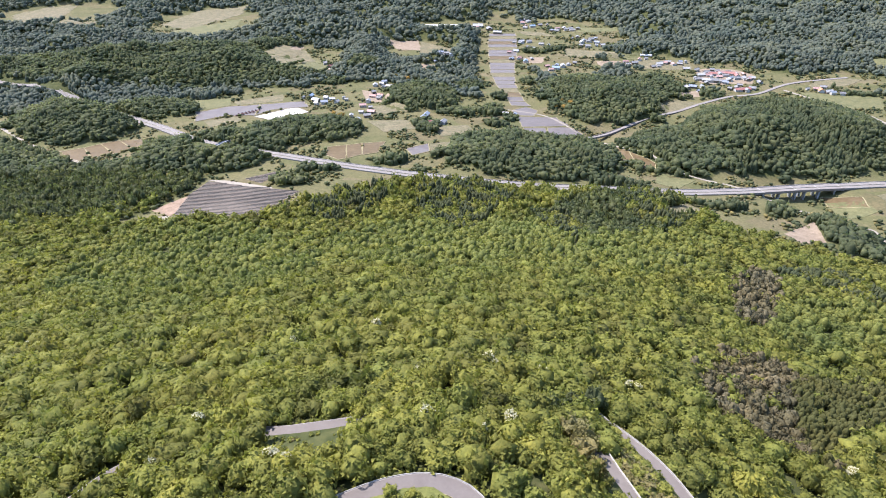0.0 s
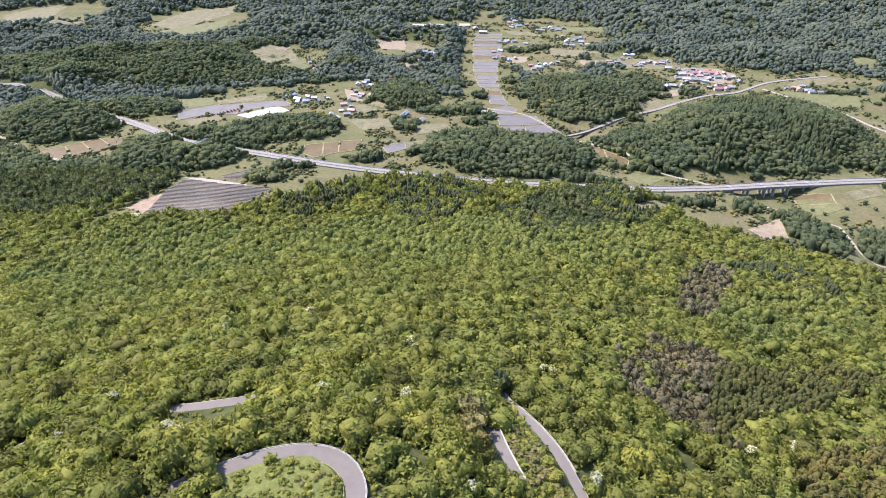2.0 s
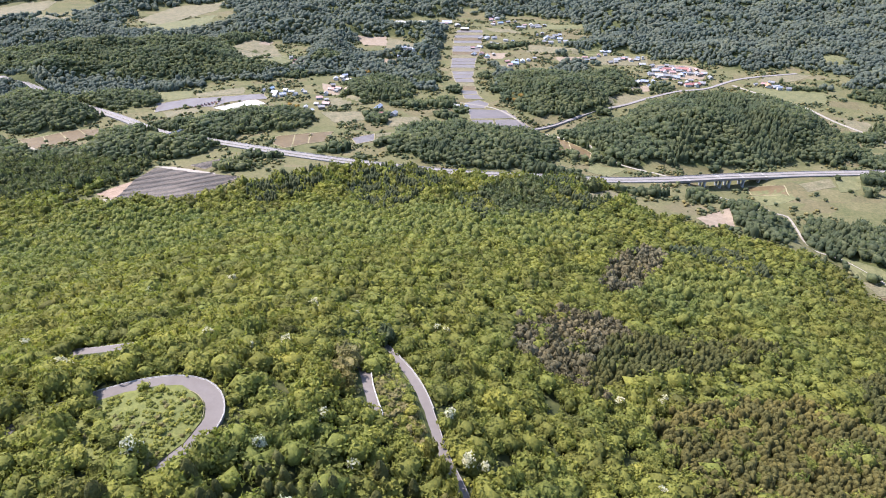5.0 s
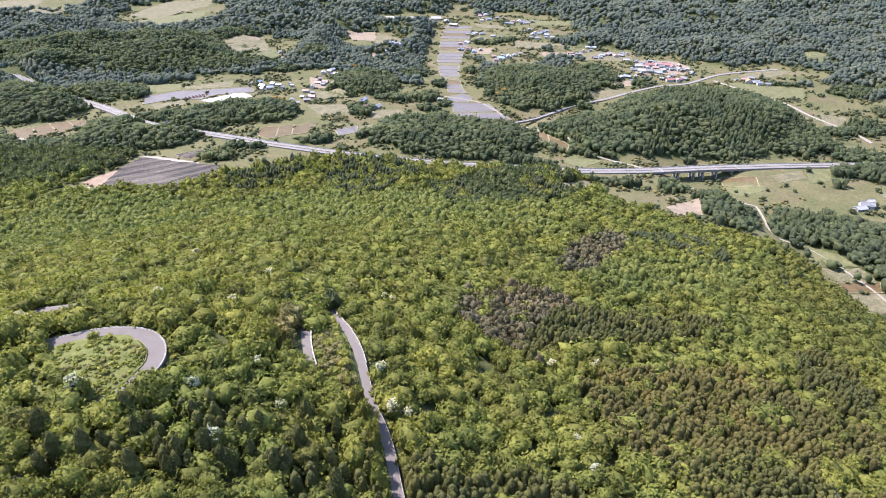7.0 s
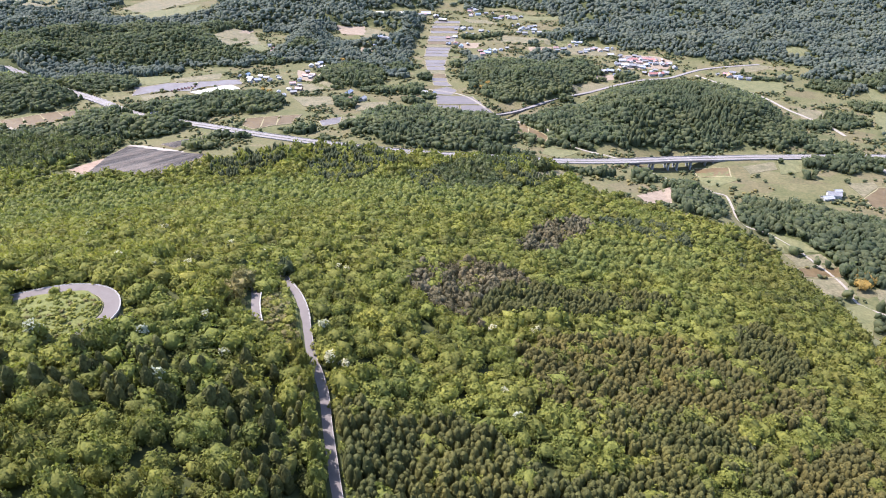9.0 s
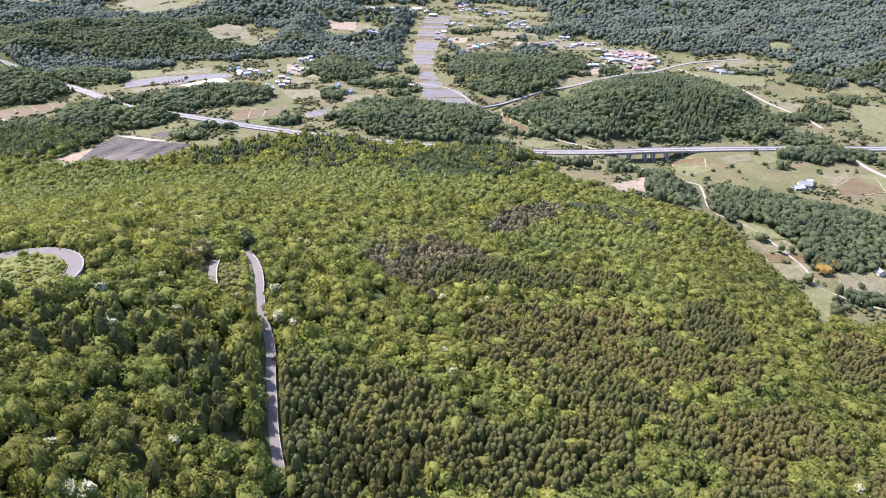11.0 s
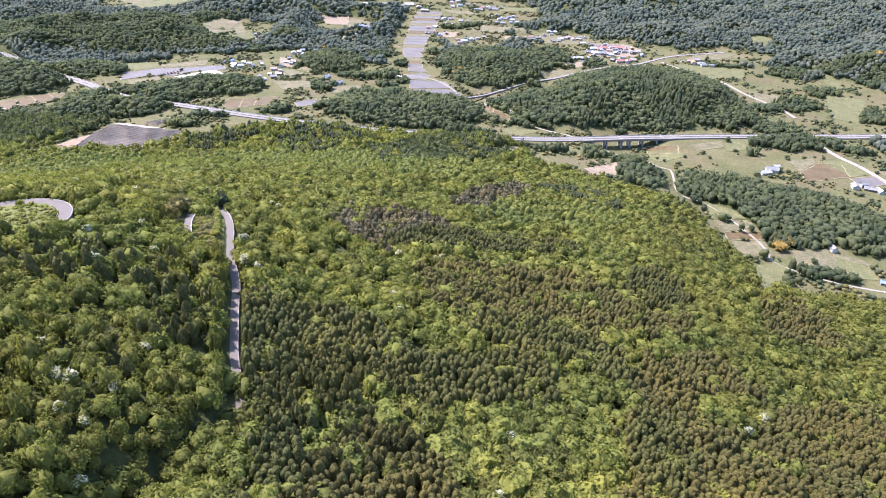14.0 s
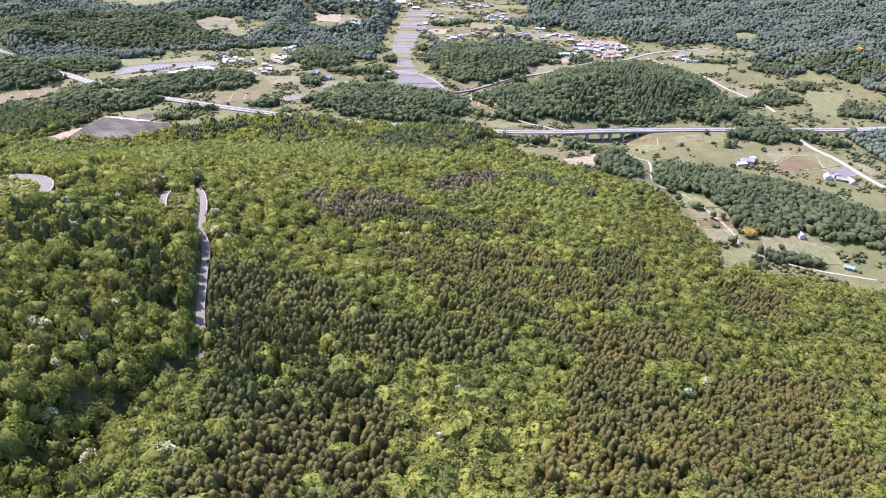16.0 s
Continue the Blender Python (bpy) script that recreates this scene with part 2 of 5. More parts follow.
def away(x, y, line):
    """Distance on the plan from a line of points."""
    best = np.full(np.shape(x), 1e9)
    for (ax, ay), (bx, by) in zip(line, line[1:]):
        dx, dy = bx - ax, by - ay
        s = np.clip(((x - ax) * dx + (y - ay) * dy) / (dx * dx + dy * dy), 0, 1)
        best = np.minimum(best, np.hypot(x - ax - s * dx, y - ay - s * dy))
    return best


def smooth_line(line, step):
    """A Catmull-Rom line through the given plan points, a point about every step metres."""
    p = [np.array(q, float) for q in [line[0], *line, line[-1]]]
    out = []
    for a, b, c, d in zip(p, p[1:], p[2:], p[3:]):
        n = max(1, int(np.linalg.norm(c - b) / step))
        for k in range(n):
            t = k / n
            out.append(0.5 * (2 * b + (c - a) * t + (2 * a - 5 * b + 4 * c - d) * t * t + (3 * b - a - 3 * c + d) * t**3))
    return [tuple(q) for q in out] + [tuple(p[-1])]


# ---- lines and outlines on the plan ----
HIGHWAY = smooth_line([(-1300, 1480), (-844, 1306), (-720, 1243), (-604, 1172), (-503, 1100), (-400, 1010), (-313, 958), (-247, 925), (-189, 897), (-135, 874), (-68, 853), (-11, 840), (61, 829),
                       (124, 824), (187, 822), (273, 822), (340, 827), (419, 841), (473, 852), (528, 863), (600, 875), (667, 886), (805, 903), (920, 910), (1045, 915), (1700, 930)], 12)
HAIRPIN = smooth_line([(-125, 60), (-128, 105), (-119, 145), (-104, 163), (-72, 171), (-56, 170), (-36, 172), (-5, 180), (30, 190), (50, 182), (57, 170), (60, 157), (63.5, 145), (67, 136)], 4)
LOOP = smooth_line([(-70, 60), (-60, 98), (-43, 119), (-24, 130), (-14, 133.8), (-5, 135.2), (3, 133.6), (9, 128.6), (12.4, 120), (11.4, 111), (8.3, 103), (3, 91), (-3, 76), (-8, 58)], 3)
DESCENT = smooth_line([(30, 190), (48, 206), (60, 205), (66, 195), (73.5, 182), (80, 167), (84, 155), (87.3, 143), (91.3, 129), (97, 116.5), (101, 105), (104.6, 89), (108.8, 73), (113.6, 55), (118.5, 41), (123, 29), (128, 14), (130, 0)], 4)
OVERPASS = smooth_line([(205, 1040), (247, 1067), (293, 1097), (337, 1135), (390, 1174), (457, 1216), (515, 1257), (588, 1301), (655, 1321), (758, 1391), (900, 1430)], 10)
LANE = smooth_line([(121, 1211), (189, 1185), (224, 1137), (245, 1082), (284, 1053), (306, 1008), (335, 965), (337, 936), (359, 909), (380, 894), (430, 862), (470, 835), (500, 800), (512, 765), (525, 735)], 8)
TRACK = smooth_line([(722, 1345), (736, 1320), (774, 1267), (818, 1216), (841, 1147), (863, 1100), (880, 1056), (884, 1010)], 10)
FARM_ROAD = smooth_line([(850, 880), (864, 817), (878, 772), (886, 704), (894, 663), (915, 560), (960, 430)], 10)
FIELD_PATH = smooth_line([(490, 821), (520, 775), (545, 742), (560, 735), (552, 690), (540, 640), (568, 618), (590, 572), (604, 510), (600, 471), (616, 451), (660, 425), (730, 405)], 8)
# the wooded slope, and its edge along dirt yard, orchard, motorway and valley field
SLOPE = [(-2200, -900), (-2200, 900), (-900, 880), (-700, 870), (-500, 880), (-345, 850), (-352, 785), (-400, 692), (-330, 700), (-232, 700), (-175, 740), (-105, 792), (-35, 825),
         (60, 812), (187, 805), (300, 802), (335, 788), (330, 720), (400, 655), (440, 640), (490, 610), (535, 590), (543, 510), (542, 455), (550, 400), (600, 390), (640, 400), (675, 375), (707, 350),
         (830, 330), (1000, 260), (2500, 150), (2500, -900)]

def clear_of_roads(x, y):
    """Trees stand back from the roads, and lean over the mountain road where it is hidden."""
    ok = (away(x, y, HIGHWAY) > 13) & (away(x, y, OVERPASS) > 7) & (away(x, y, LANE) > 5) & (away(x, y, TRACK) > 5) & (away(x, y, FARM_ROAD) > 8) & (away(x, y, FIELD_PATH) > 4)
    loop = np.where((x > -30) & (y > 92), 7.4, 0.3)
    bend = np.where(((x < -108) & (y > 138) & (y < 158)) | ((x > 54) & (y < 172) & (y > 136)), 5.5, 0.3)
    bend = np.where((x > -66) & (x < -32) & (y > 150), np.where(y < 171, 17.0, 6.5), bend)
    down = np.where((y > 36) & (x > 62), 5.6, 0.6)
    ok &= np.hypot((x + 358) / 1.2, y - 956) > 32
    return ok & (away(x, y, LOOP) > loop) & (away(x, y, DESCENT) > down) & (away(x, y, HAIRPIN) > bend)


# copses on level ground: centre, half width, half depth, turn
COPSES = [
    (-211, 822, 26, 18, 0), (253, 844, 49, 16, 0), (221, 880, 33, 14, 0), (372, 775, 37, 12, 0), (450, 768, 19, 16, 0), (89, 1194, 27, 30, 0), (115, 1293, 15, 25, 0),
    (126, 1154, 18, 14, 0), (-79, 898, 30, 14, 0), (-39, 1101, 33, 20, 0), (-154, 1034, 13, 14, 0), (-18, 1065, 29, 14, 0), (558, 1317, 30, 22, 0), (185, 1404, 19, 20, 0),
    (97, 1115, 22, 14, 0), (27, 1181, 42, 22, 0),
]
COPSES += [
    (55, 1366, 35, 30, 0), (-237, 1398, 24, 22, 0), (-110, 873, 19, 8, 0), (-182, 863, 32, 10, 0), (-185, 1494, 38, 30, 0), (237, 1671, 37, 20, 0), (445, 1705, 29, 20, 0),
    (291, 1698, 31, 20, 0), (836, 1359, 9, 8, 0), (700, 876, 7, 7, 0), (819, 937, 41, 30, 0), (855, 887, 39, 22, 0), (907, 836, 26, 14, 0), (722, 815, 11, 8, 0),
    (631, 446, 19, 18, 0), (594, 480, 5, 8, 0),
]
COPSES += [
    (746, 964, 62, 22, 0), (862, 1055, 56, 20, 0), (1009, 1158, 35, 30, 0), (857, 1308, 36, 30, 0), (988, 1277, 51, 30, 0), (916, 1087, 57, 35, 0), (1048, 1011, 64, 35, 0),
    (1167, 1216, 49, 30, 0), (1126, 1286, 76, 30, 0), (595, 429, 14, 14, 0), (669, 436, 26, 10, 0),
]

# woods with outlines of their own: the long ridge beside the valley field, and the round copse at its head
RIDGE = [(535, 640), (562, 597), (592, 551), (605, 508), (648, 491), (674, 517), (722, 542), (747, 518), (773, 468), (900, 420), (1050, 400), (1050, 470), (828, 567), (788, 602), (764, 634), (702, 638), (661, 657), (626, 699), (581, 722), (556, 690)]
BAND = [(-1010, 1053), (-760, 1053), (-693, 1012), (-559, 920), (-455, 925), (-435, 876), (-511, 839), (-614, 810), (-864, 810)]
COPSE = [(482, 623), (463, 646), (470, 706), (493, 735), (520, 752), (526, 699), (521, 656)]


def wooded(x, y):
    """Where woods stand: 1 near slope, 2 mounds in the valley, 3 far woods."""
    kind = np.zeros(np.shape(x), int)
    far = (y > 1330 + 60 * wave(x, y, 400, 2)) | ((x < -420) & (y > 1180)) | ((x > 950) & (y > 700 + 40 * wave(x, y, 200, 5)))
    kind[far] = 3
    for cx, cy, rx, ry, turn in CLEARINGS:
        kind[(oval(x, y, cx, cy, rx, ry, turn) < 1 + 0.25 * wave(x, y, 90, 7)) & (kind == 3)] = 0
    for cx, cy, rx, ry, turn, h in MOUNDS:
        kind[oval(x, y, cx, cy, rx, ry, turn) < 1.0 + 0.22 * wave(x, y, 75, 1) + 0.14 * wave(x, y, 31, 5)] = 2
    for cx, cy, rx, ry, turn in COPSES:
        kind[oval(x, y, cx, cy, rx, ry, turn) < 1.0 + 0.3 * wave(x, y, 26, 3)] = 2
    wx, wy = x + 6 * wave(x, y, 40, 2), y + 6 * wave(x, y, 40, 9)
    kind[inside(wx, wy, RIDGE) | inside(wx, wy, COPSE) | inside(wx, wy, BAND)] = 2
    kind[inside(wx, wy, SLOPE)] = 1
    return kind


# stands of one kind on the slope, far ones as ovals: centre, half length, half width, turn, kind
STANDS = [(-239, 517, 175, 110, -58, "larch"), (60, 560, 200, 120, 10, "larch"), (330, 420, 110, 40, 30, "larch"), (214, 706, 118, 70, 39, "wood"),
          (505, 480, 120, 36, 70, "cedar"), (-560, 800, 240, 95, 6, "wood")]
# withered pines and the dark cedars below them: kind and outline
WITHERED = [
    ("grey", [(210, 366), (233, 429), (258, 487), (298, 534), (318, 515), (302, 477), (265, 419), (237, 382)]),
    ("cedar", [(325, 539), (369, 558), (407, 564), (427, 555), (425, 519), (413, 483), (387, 485), (369, 503), (335, 510)]),
    ("grey", [(129, 242), (136, 265), (155, 284), (174, 318), (200, 321), (221, 321), (209, 257), (188, 221), (172, 198), (163, 200), (151, 210), (138, 218)]),
    ("cedar", [(202, 282), (221, 298), (263, 313), (313, 332), (335, 329), (338, 320), (312, 299), (273, 279), (237, 251), (200, 233), (176, 206), (166, 198), (168, 220)]),
]
WITHERED += [
    ("deep", [(485, 549), (559, 609), (585, 566), (572, 511), (486, 381), (441, 360), (441, 395), (460, 461)]),
    ("cedar", [(374, 289), (408, 311), (415, 276), (391, 245), (360, 228), (354, 245)]),
]
# the cedar and rusty stands below the descending road: kind and outline
PLANTED = [
   
    ("rust", [(191, 178), (223, 212), (267, 235), (314, 252), (338, 236), (345, 211), (396, 217), (393, 188), (350, 166), (313, 160), (296, 155), (272, 141), (243, 131), (215, 125), (198, 139)]),
    ("cedar", [(212, 123), (243, 142), (278, 155), (314, 163), (328, 143), (319, 81), (308, 103), (286, 117), (254, 104), (228, 109)]),
]
PLANTED += [
   
    ("cedar", [(104, 101), (111, 101), (137, 101), (159, 109), (172, 102), (188, 97), (201, 86), (241, 100), (268, 114), (272, 89), (266, 68), (236, 62), (210, 49), (200, 37), (172, 22), (150, 14), (132, 16), (120, 48)]),
    ("broad", [(187, 106), (202, 118), (222, 114), (252, 113), (241, 99), (216, 91), (197, 91)]), ("broad", [(170, 51), (180, 59), (194, 48), (193, 34), (180, 31)]),
    ("broad", [(150, 24), (157, 28), (163, 16), (158, 9)]),
]
# smaller stands towards the ravine: kind and outline
CORNERS = [
    ("cedar", [(137, 12), (150, 19), (157, -2), (161, -28), (153, -38), (144, -19)]),
    ("rust", [(156, 8), (195, 32), (206, 17), (204, -26), (162, -38), (160, -28), (160, -11)]),
    ("broad", [(166, 2), (174, 5), (177, -6), (170, -8)]),
]
# the rusty slope above the side valley: kind and outline
TERRACE = [
    ("rust", [(319, 87), (297, 55), (300, 30), (282, -4), (455, 46), (531, 156), (474, 145), (417, 122), (418, 152), (396, 169), (340, 145), (325, 117)]),
    ("cedar", [(320, 87), (350, 94), (336, 46), (318, 13), (302, 12), (302, 35), (303, 57)]),
    ("broad", [(359, 105), (384, 126), (415, 125), (415, 109), (384, 83), (369, 83)]), ("rust", [(486, 287), (535, 302), (549, 287), (536, 225), (488, 212), (462, 219)]),
    ("cedar", [(372, 277), (399, 282), (415, 267), (397, 226), (369, 218), (359, 236)]), ("broad", [(314, 157), (344, 174), (360, 170), (350, 151), (316, 140)]),
]
# dark conifers among the broadleaf trees beside the road: kind and outline
SHADE = [
    ("mixed", [(62, 92), (79, 113), (98, 103), (114, 51), (103, 42), (84, 45)]),
    ("mixed", [(8, 84), (24, 96), (49, 109), (59, 87), (40, 73), (20, 65)]),
]
# dark cedars along the crest of the slope: kind and outline
CREST = [
    ("cedar", [(-163, 709), (-165, 760), (-129, 807), (-83, 822), (-66, 775), (-95, 700), (-132, 672)]),
    ("cedar", [(-29, 797), (42, 839), (70, 788), (96, 751), (67, 715), (33, 622), (-1, 624), (-35, 713)]),
    ("cedar", [(106, 671), (143, 709), (163, 657), (134, 569)]),
    ("cedar", [(225, 746), (280, 818), (295, 718), (270, 655), (229, 678)]),
]
# stands at the foot of the slope: kind and outline
FOOT = [
    ("rust", [(148, 4), (197, 25), (215, 9), (214, -17), (219, -49), (161, -66), (161, -42)]),
    ("cedar", [(137, -11), (151, -1), (159, -21), (163, -46), (161, -66), (138, -72), (139, -46)]),
    ("rust", [(276, -33), (275, -9), (297, 25), (382, 49), (506, 72), (474, 27)]),
    ("mixed", [(87, -54), (100, -46), (122, -73), (93, -68)]),
]
KINDS = ["broad", "larch", "wood", "grey", "cedar", "rust", "mixed", "deep"]


def stand_kind(x, y):
    k = np.zeros(np.shape(x), int)
    edge = 1 + 0.3 * wave(x, y, 44, 4) + 0.3 * wave(x, y, 17, 9)
    for cx, cy, rx, ry, turn, name in STANDS:
        k[oval(x, y, cx, cy, rx, ry, turn) < edge] = KINDS.index(name)
    wx, wy = x + 4 * wave(x, y, 30, 4) + 2 * wave(x, y, 9, 3), y + 4 * wave(x, y, 30, 9) + 2 * wave(x, y, 9, 7)
    for name, line in FOOT + WITHERED + PLANTED + CORNERS + TERRACE + SHADE + CREST:
        k[inside(wx, wy, line)] = KINDS.index(name)
    return k


# the grassy knoll within the bend, and the scrubby strip between the two lower roads
KNOLL = [(-36, 124.5), (-24, 130.6), (-12, 133.6), (-3, 133), (4, 128.6), (8, 122.5), (9.2, 116), (7, 106), (1, 95), (-18, 98), (-32, 108)]
STRIP = [(62, 168), (65, 150), (70, 134), (82, 122), (90, 124), (84, 145), (79, 165), (70, 186), (63, 182)]
VERGE = [(46, 182), (56, 174), (58, 150), (50, 150), (44, 165)]
# fields of the valley floor: kind and outline
FIELDS = [
    ("mud", [(-625, 987), (-593, 1002), (-560, 957), (-574, 940)]), ("mud", [(-592, 1003), (-574, 1021), (-528, 968), (-556, 954)]),
    ("mud", [(-574, 1023), (-548, 1035), (-509, 992), (-525, 967)]), ("mud", [(-546, 1034), (-508, 1040), (-492, 1017), (-506, 992)]),
    ("water", [(-452, 1131), (-466, 1188), (-422, 1222), (-359, 1234), (-352, 1162), (-405, 1162)]),
    ("water", [(-357, 1234), (-275, 1255), (-261, 1214), (-328, 1197), (-347, 1166)]), ("grass", [(-500, 1271), (-429, 1283), (-415, 1233), (-467, 1197)]),
    ("straw", [(-417, 1259), (-331, 1306), (-317, 1256), (-403, 1233)]), ("straw", [(-436, 1130), (-383, 1161), (-363, 1128), (-413, 1095)]),
]
FIELDS += [
    ("concrete", [(-346, 1154), (-287, 1214), (-252, 1180), (-298, 1116)]), ("mud", [(-179, 927), (-183, 963), (-155, 974), (-147, 911), (-158, 905)]),
    ("mud", [(-154, 974), (-131, 982), (-125, 929), (-145, 911)]), ("mud", [(-129, 982), (-94, 994), (-102, 940), (-123, 927)]),
    ("water", [(-57, 961), (-24, 991), (-21, 953), (-47, 931)]), ("straw", [(-22, 991), (15, 1007), (7, 942), (-20, 951)]),
    ("water", [(132, 1208), (162, 1231), (182, 1213), (172, 1179), (137, 1178)]), ("water", [(138, 1171), (214, 1175), (232, 1133), (144, 1113)]),
    ("water", [(144, 1105), (185, 1115), (182, 1035), (152, 1024)]), ("water", [(188, 1116), (233, 1126), (251, 1091), (184, 1026)]),
]
FIELDS += [
    ("mud", [(291, 1030), (303, 992), (301, 936), (281, 944)]), ("mud", [(304, 987), (331, 934), (325, 917), (302, 932)]),
    ("grass", [(328, 908), (379, 885), (338, 845), (311, 865)]), ("soil", [(417, 690), (480, 740), (460, 673), (424, 661)]),
    ("grass", [(566, 626), (601, 595), (610, 570), (568, 574)]), ("straw", [(567, 570), (610, 568), (617, 543), (570, 542)]),
    ("mud", [(569, 537), (619, 542), (613, 522), (564, 518)]), ("straw", [(565, 515), (612, 520), (608, 482), (569, 478)]),
    ("grass", [(561, 458), (619, 466), (533, 332), (500, 314)]), ("straw", [(636, 499), (693, 506), (719, 471), (651, 445), (624, 463)]),
]
FIELDS += [
    ("grass", [(685, 489), (714, 463), (710, 436), (668, 440)]), ("mud", [(766, 743), (809, 781), (853, 784), (836, 734), (760, 711)]),
    ("grass", [(824, 794), (869, 813), (883, 746), (841, 734)]), ("water", [(836, 727), (879, 739), (883, 710), (840, 696)]),
    ("straw", [(896, 768), (914, 753), (922, 708), (898, 708)]), ("straw", [(768, 795), (815, 804), (812, 787), (768, 749)]),
    ("grass", [(551, 847), (600, 831), (602, 794), (554, 776)]), ("mud", [(559, 860), (604, 841), (596, 809), (555, 833)]),
    ("straw", [(628, 846), (689, 871), (684, 841), (631, 820)]), ("grass", [(701, 888), (754, 900), (717, 834), (679, 820)]),
]
FIELDS += [
    ("soil", [(197, 1613), (254, 1617), (239, 1561), (192, 1561)]), ("straw", [(218, 1501), (274, 1526), (262, 1488), (222, 1482)]),
    ("soil", [(372, 1579), (433, 1578), (402, 1495), (371, 1543)]), ("grass", [(443, 1624), (490, 1631), (489, 1592), (444, 1595)]),
    ("soil", [(474, 1310), (540, 1348), (530, 1302), (481, 1293)]), ("straw", [(418, 1240), (476, 1284), (516, 1261), (455, 1210), (424, 1211)]),
    ("straw", [(789, 1376), (833, 1420), (889, 1432), (928, 1415), (871, 1375), (794, 1354)]), ("grass", [(745, 1332), (902, 1301), (875, 1241), (799, 1237), (759, 1293)]),
    ("grass", [(386, 1930), (499, 1925), (497, 1881), (380, 1877)]),
]
FIELDS += [
    ("straw", [(211, 1895), (281, 1879), (321, 1827), (230, 1847)]), ("straw", [(-452, 1616), (-414, 1696), (-353, 1681), (-306, 1572), (-367, 1480)]),
    ("grass", [(-305, 1583), (-247, 1502), (-287, 1462), (-359, 1473)]), ("soil", [(-396, 1696), (-361, 1709), (-361, 1675), (-387, 1662)]),
    ("soil", [(-146, 1765), (-67, 1784), (-52, 1684), (-120, 1695)]), ("straw", [(-61, 1776), (23, 1705), (21, 1547), (-57, 1650)]),
    ("soil", [(-53, 1554), (-8, 1548), (-18, 1462), (-49, 1479)]), ("straw", [(-1322, 2060), (-1258, 2172), (-1179, 2197), (-1149, 1992), (-1187, 1888)]),
    ("straw", [(-1082, 1880), (-1042, 2016), (-920, 1805), (-1019, 1790)]),
]
FIELDS += [
    ("straw", [(-823, 1950), (-774, 2130), (-632, 2205), (-624, 2100), (-730, 1893)]), ("grass", [(-772, 1878), (-606, 2035), (-603, 1957), (-633, 1709)]),
    ("earth", [(-371, 734), (-357, 758), (-337, 786), (-328, 794), (-327, 779), (-339, 712)]), ("gravel", [(-370, 709), (-340, 714), (-338, 701), (-369, 698)]),
    ("gravel", [(-407, 669), (-387, 685), (-381, 674), (-399, 662)]), ("gravel", [(-334, 836), (-305, 831), (-234, 801), (-233, 791), (-301, 819)]),
    ("grass", [(990, 1509), (1058, 1513), (1015, 1458), (984, 1467)]), ("grass", [(1011, 1150), (1086, 1126), (991, 985), (954, 1009)]),
    ("grass", [(1067, 1287), (1079, 1248), (1074, 1193), (1038, 1182)]),
]
FIELDS += [
    ("straw", [(863, 1159), (906, 1145), (900, 1103), (843, 1078)]), ("straw", [(317, 1705), (433, 1642), (431, 1598), (304, 1627)]),
    ("straw", [(465, 1593), (598, 1579), (577, 1494), (458, 1513)]), ("soil", [(587, 1512), (677, 1501), (704, 1454), (676, 1387), (560, 1389)]),
    ("straw", [(-157, 1213), (-93, 1231), (-58, 1187), (-130, 1153)]), ("soil", [(-171, 1338), (-109, 1300), (-105, 1245), (-150, 1245)]),
    ("straw", [(-136, 1117), (-66, 1129), (-43, 1074), (-100, 1048)]), ("straw", [(-14, 1087), (46, 1106), (54, 1055), (-4, 1033)]),
    ("straw", [(277, 734), (326, 781), (347, 743), (279, 694)]),
]


# the banks of the long tongue of paddies that climbs the side valley
LEFT_BANK = [(151, 1092), (139, 1166), (135, 1246), (120, 1343), (109, 1475), (115, 1627), (121, 1771), (136, 1900)]
RIGHT_BANK = [(248, 1094), (212, 1161), (163, 1259), (157, 1386), (165, 1499), (183, 1627), (199, 1770), (204, 1878)]
# the plots of netted rows
NETTED = [[(-329, 831), (-265, 805), (-192, 785), (-229, 706), (-336, 711), (-341, 784)], [(-280, 834), (-243, 857), (-230, 854), (-252, 816)]]


def on_field(x, y):
    hit = inside(x, y, NETTED[0]) | inside(x, y, NETTED[1]) | inside(x, y, LEFT_BANK + RIGHT_BANK[::-1])
    for kind, line in FIELDS:
        hit |= inside(x, y, line)
    return hit

# ---- ground ----
def mesh_object(name, verts, faces, mat, smooth=False):
    me = bpy.data.meshes.new(name)
    me.from_pydata(verts, [], faces)
    if smooth:
        me.polygons.foreach_set("use_smooth", [True] * len(me.polygons))
    if mat:
        me.materials.append(mat)
    return new(name, me)


def grid_axis(lo, hi, step, reach):
    inner = list(np.arange(lo, hi + 1, step))
    out = []
    d, v = step, 0
    while v < reach:
        d *= 1.25
        v += d
        out.append(v)
    return np.array([lo - v for v in reversed(out)] + inner + [hi + v for v in out])


def ground_mesh():
    xs, ys = grid_axis(-1400, 1700, 11, 22000), grid_axis(-300, 2700, 11, 22000)
    gx, gy = np.meshgrid(xs, ys)
    gz = ground(gx, gy)
    v = np.stack([gx, gy, gz], -1).reshape(-1, 3)
    nx = len(xs)
    i = (np.arange(len(ys) - 1)[:, None] * nx + np.arange(nx - 1)).reshape(-1)
    return v.tolist(), np.stack([i, i + 1, i + 1 + nx, i + nx], 1).tolist()


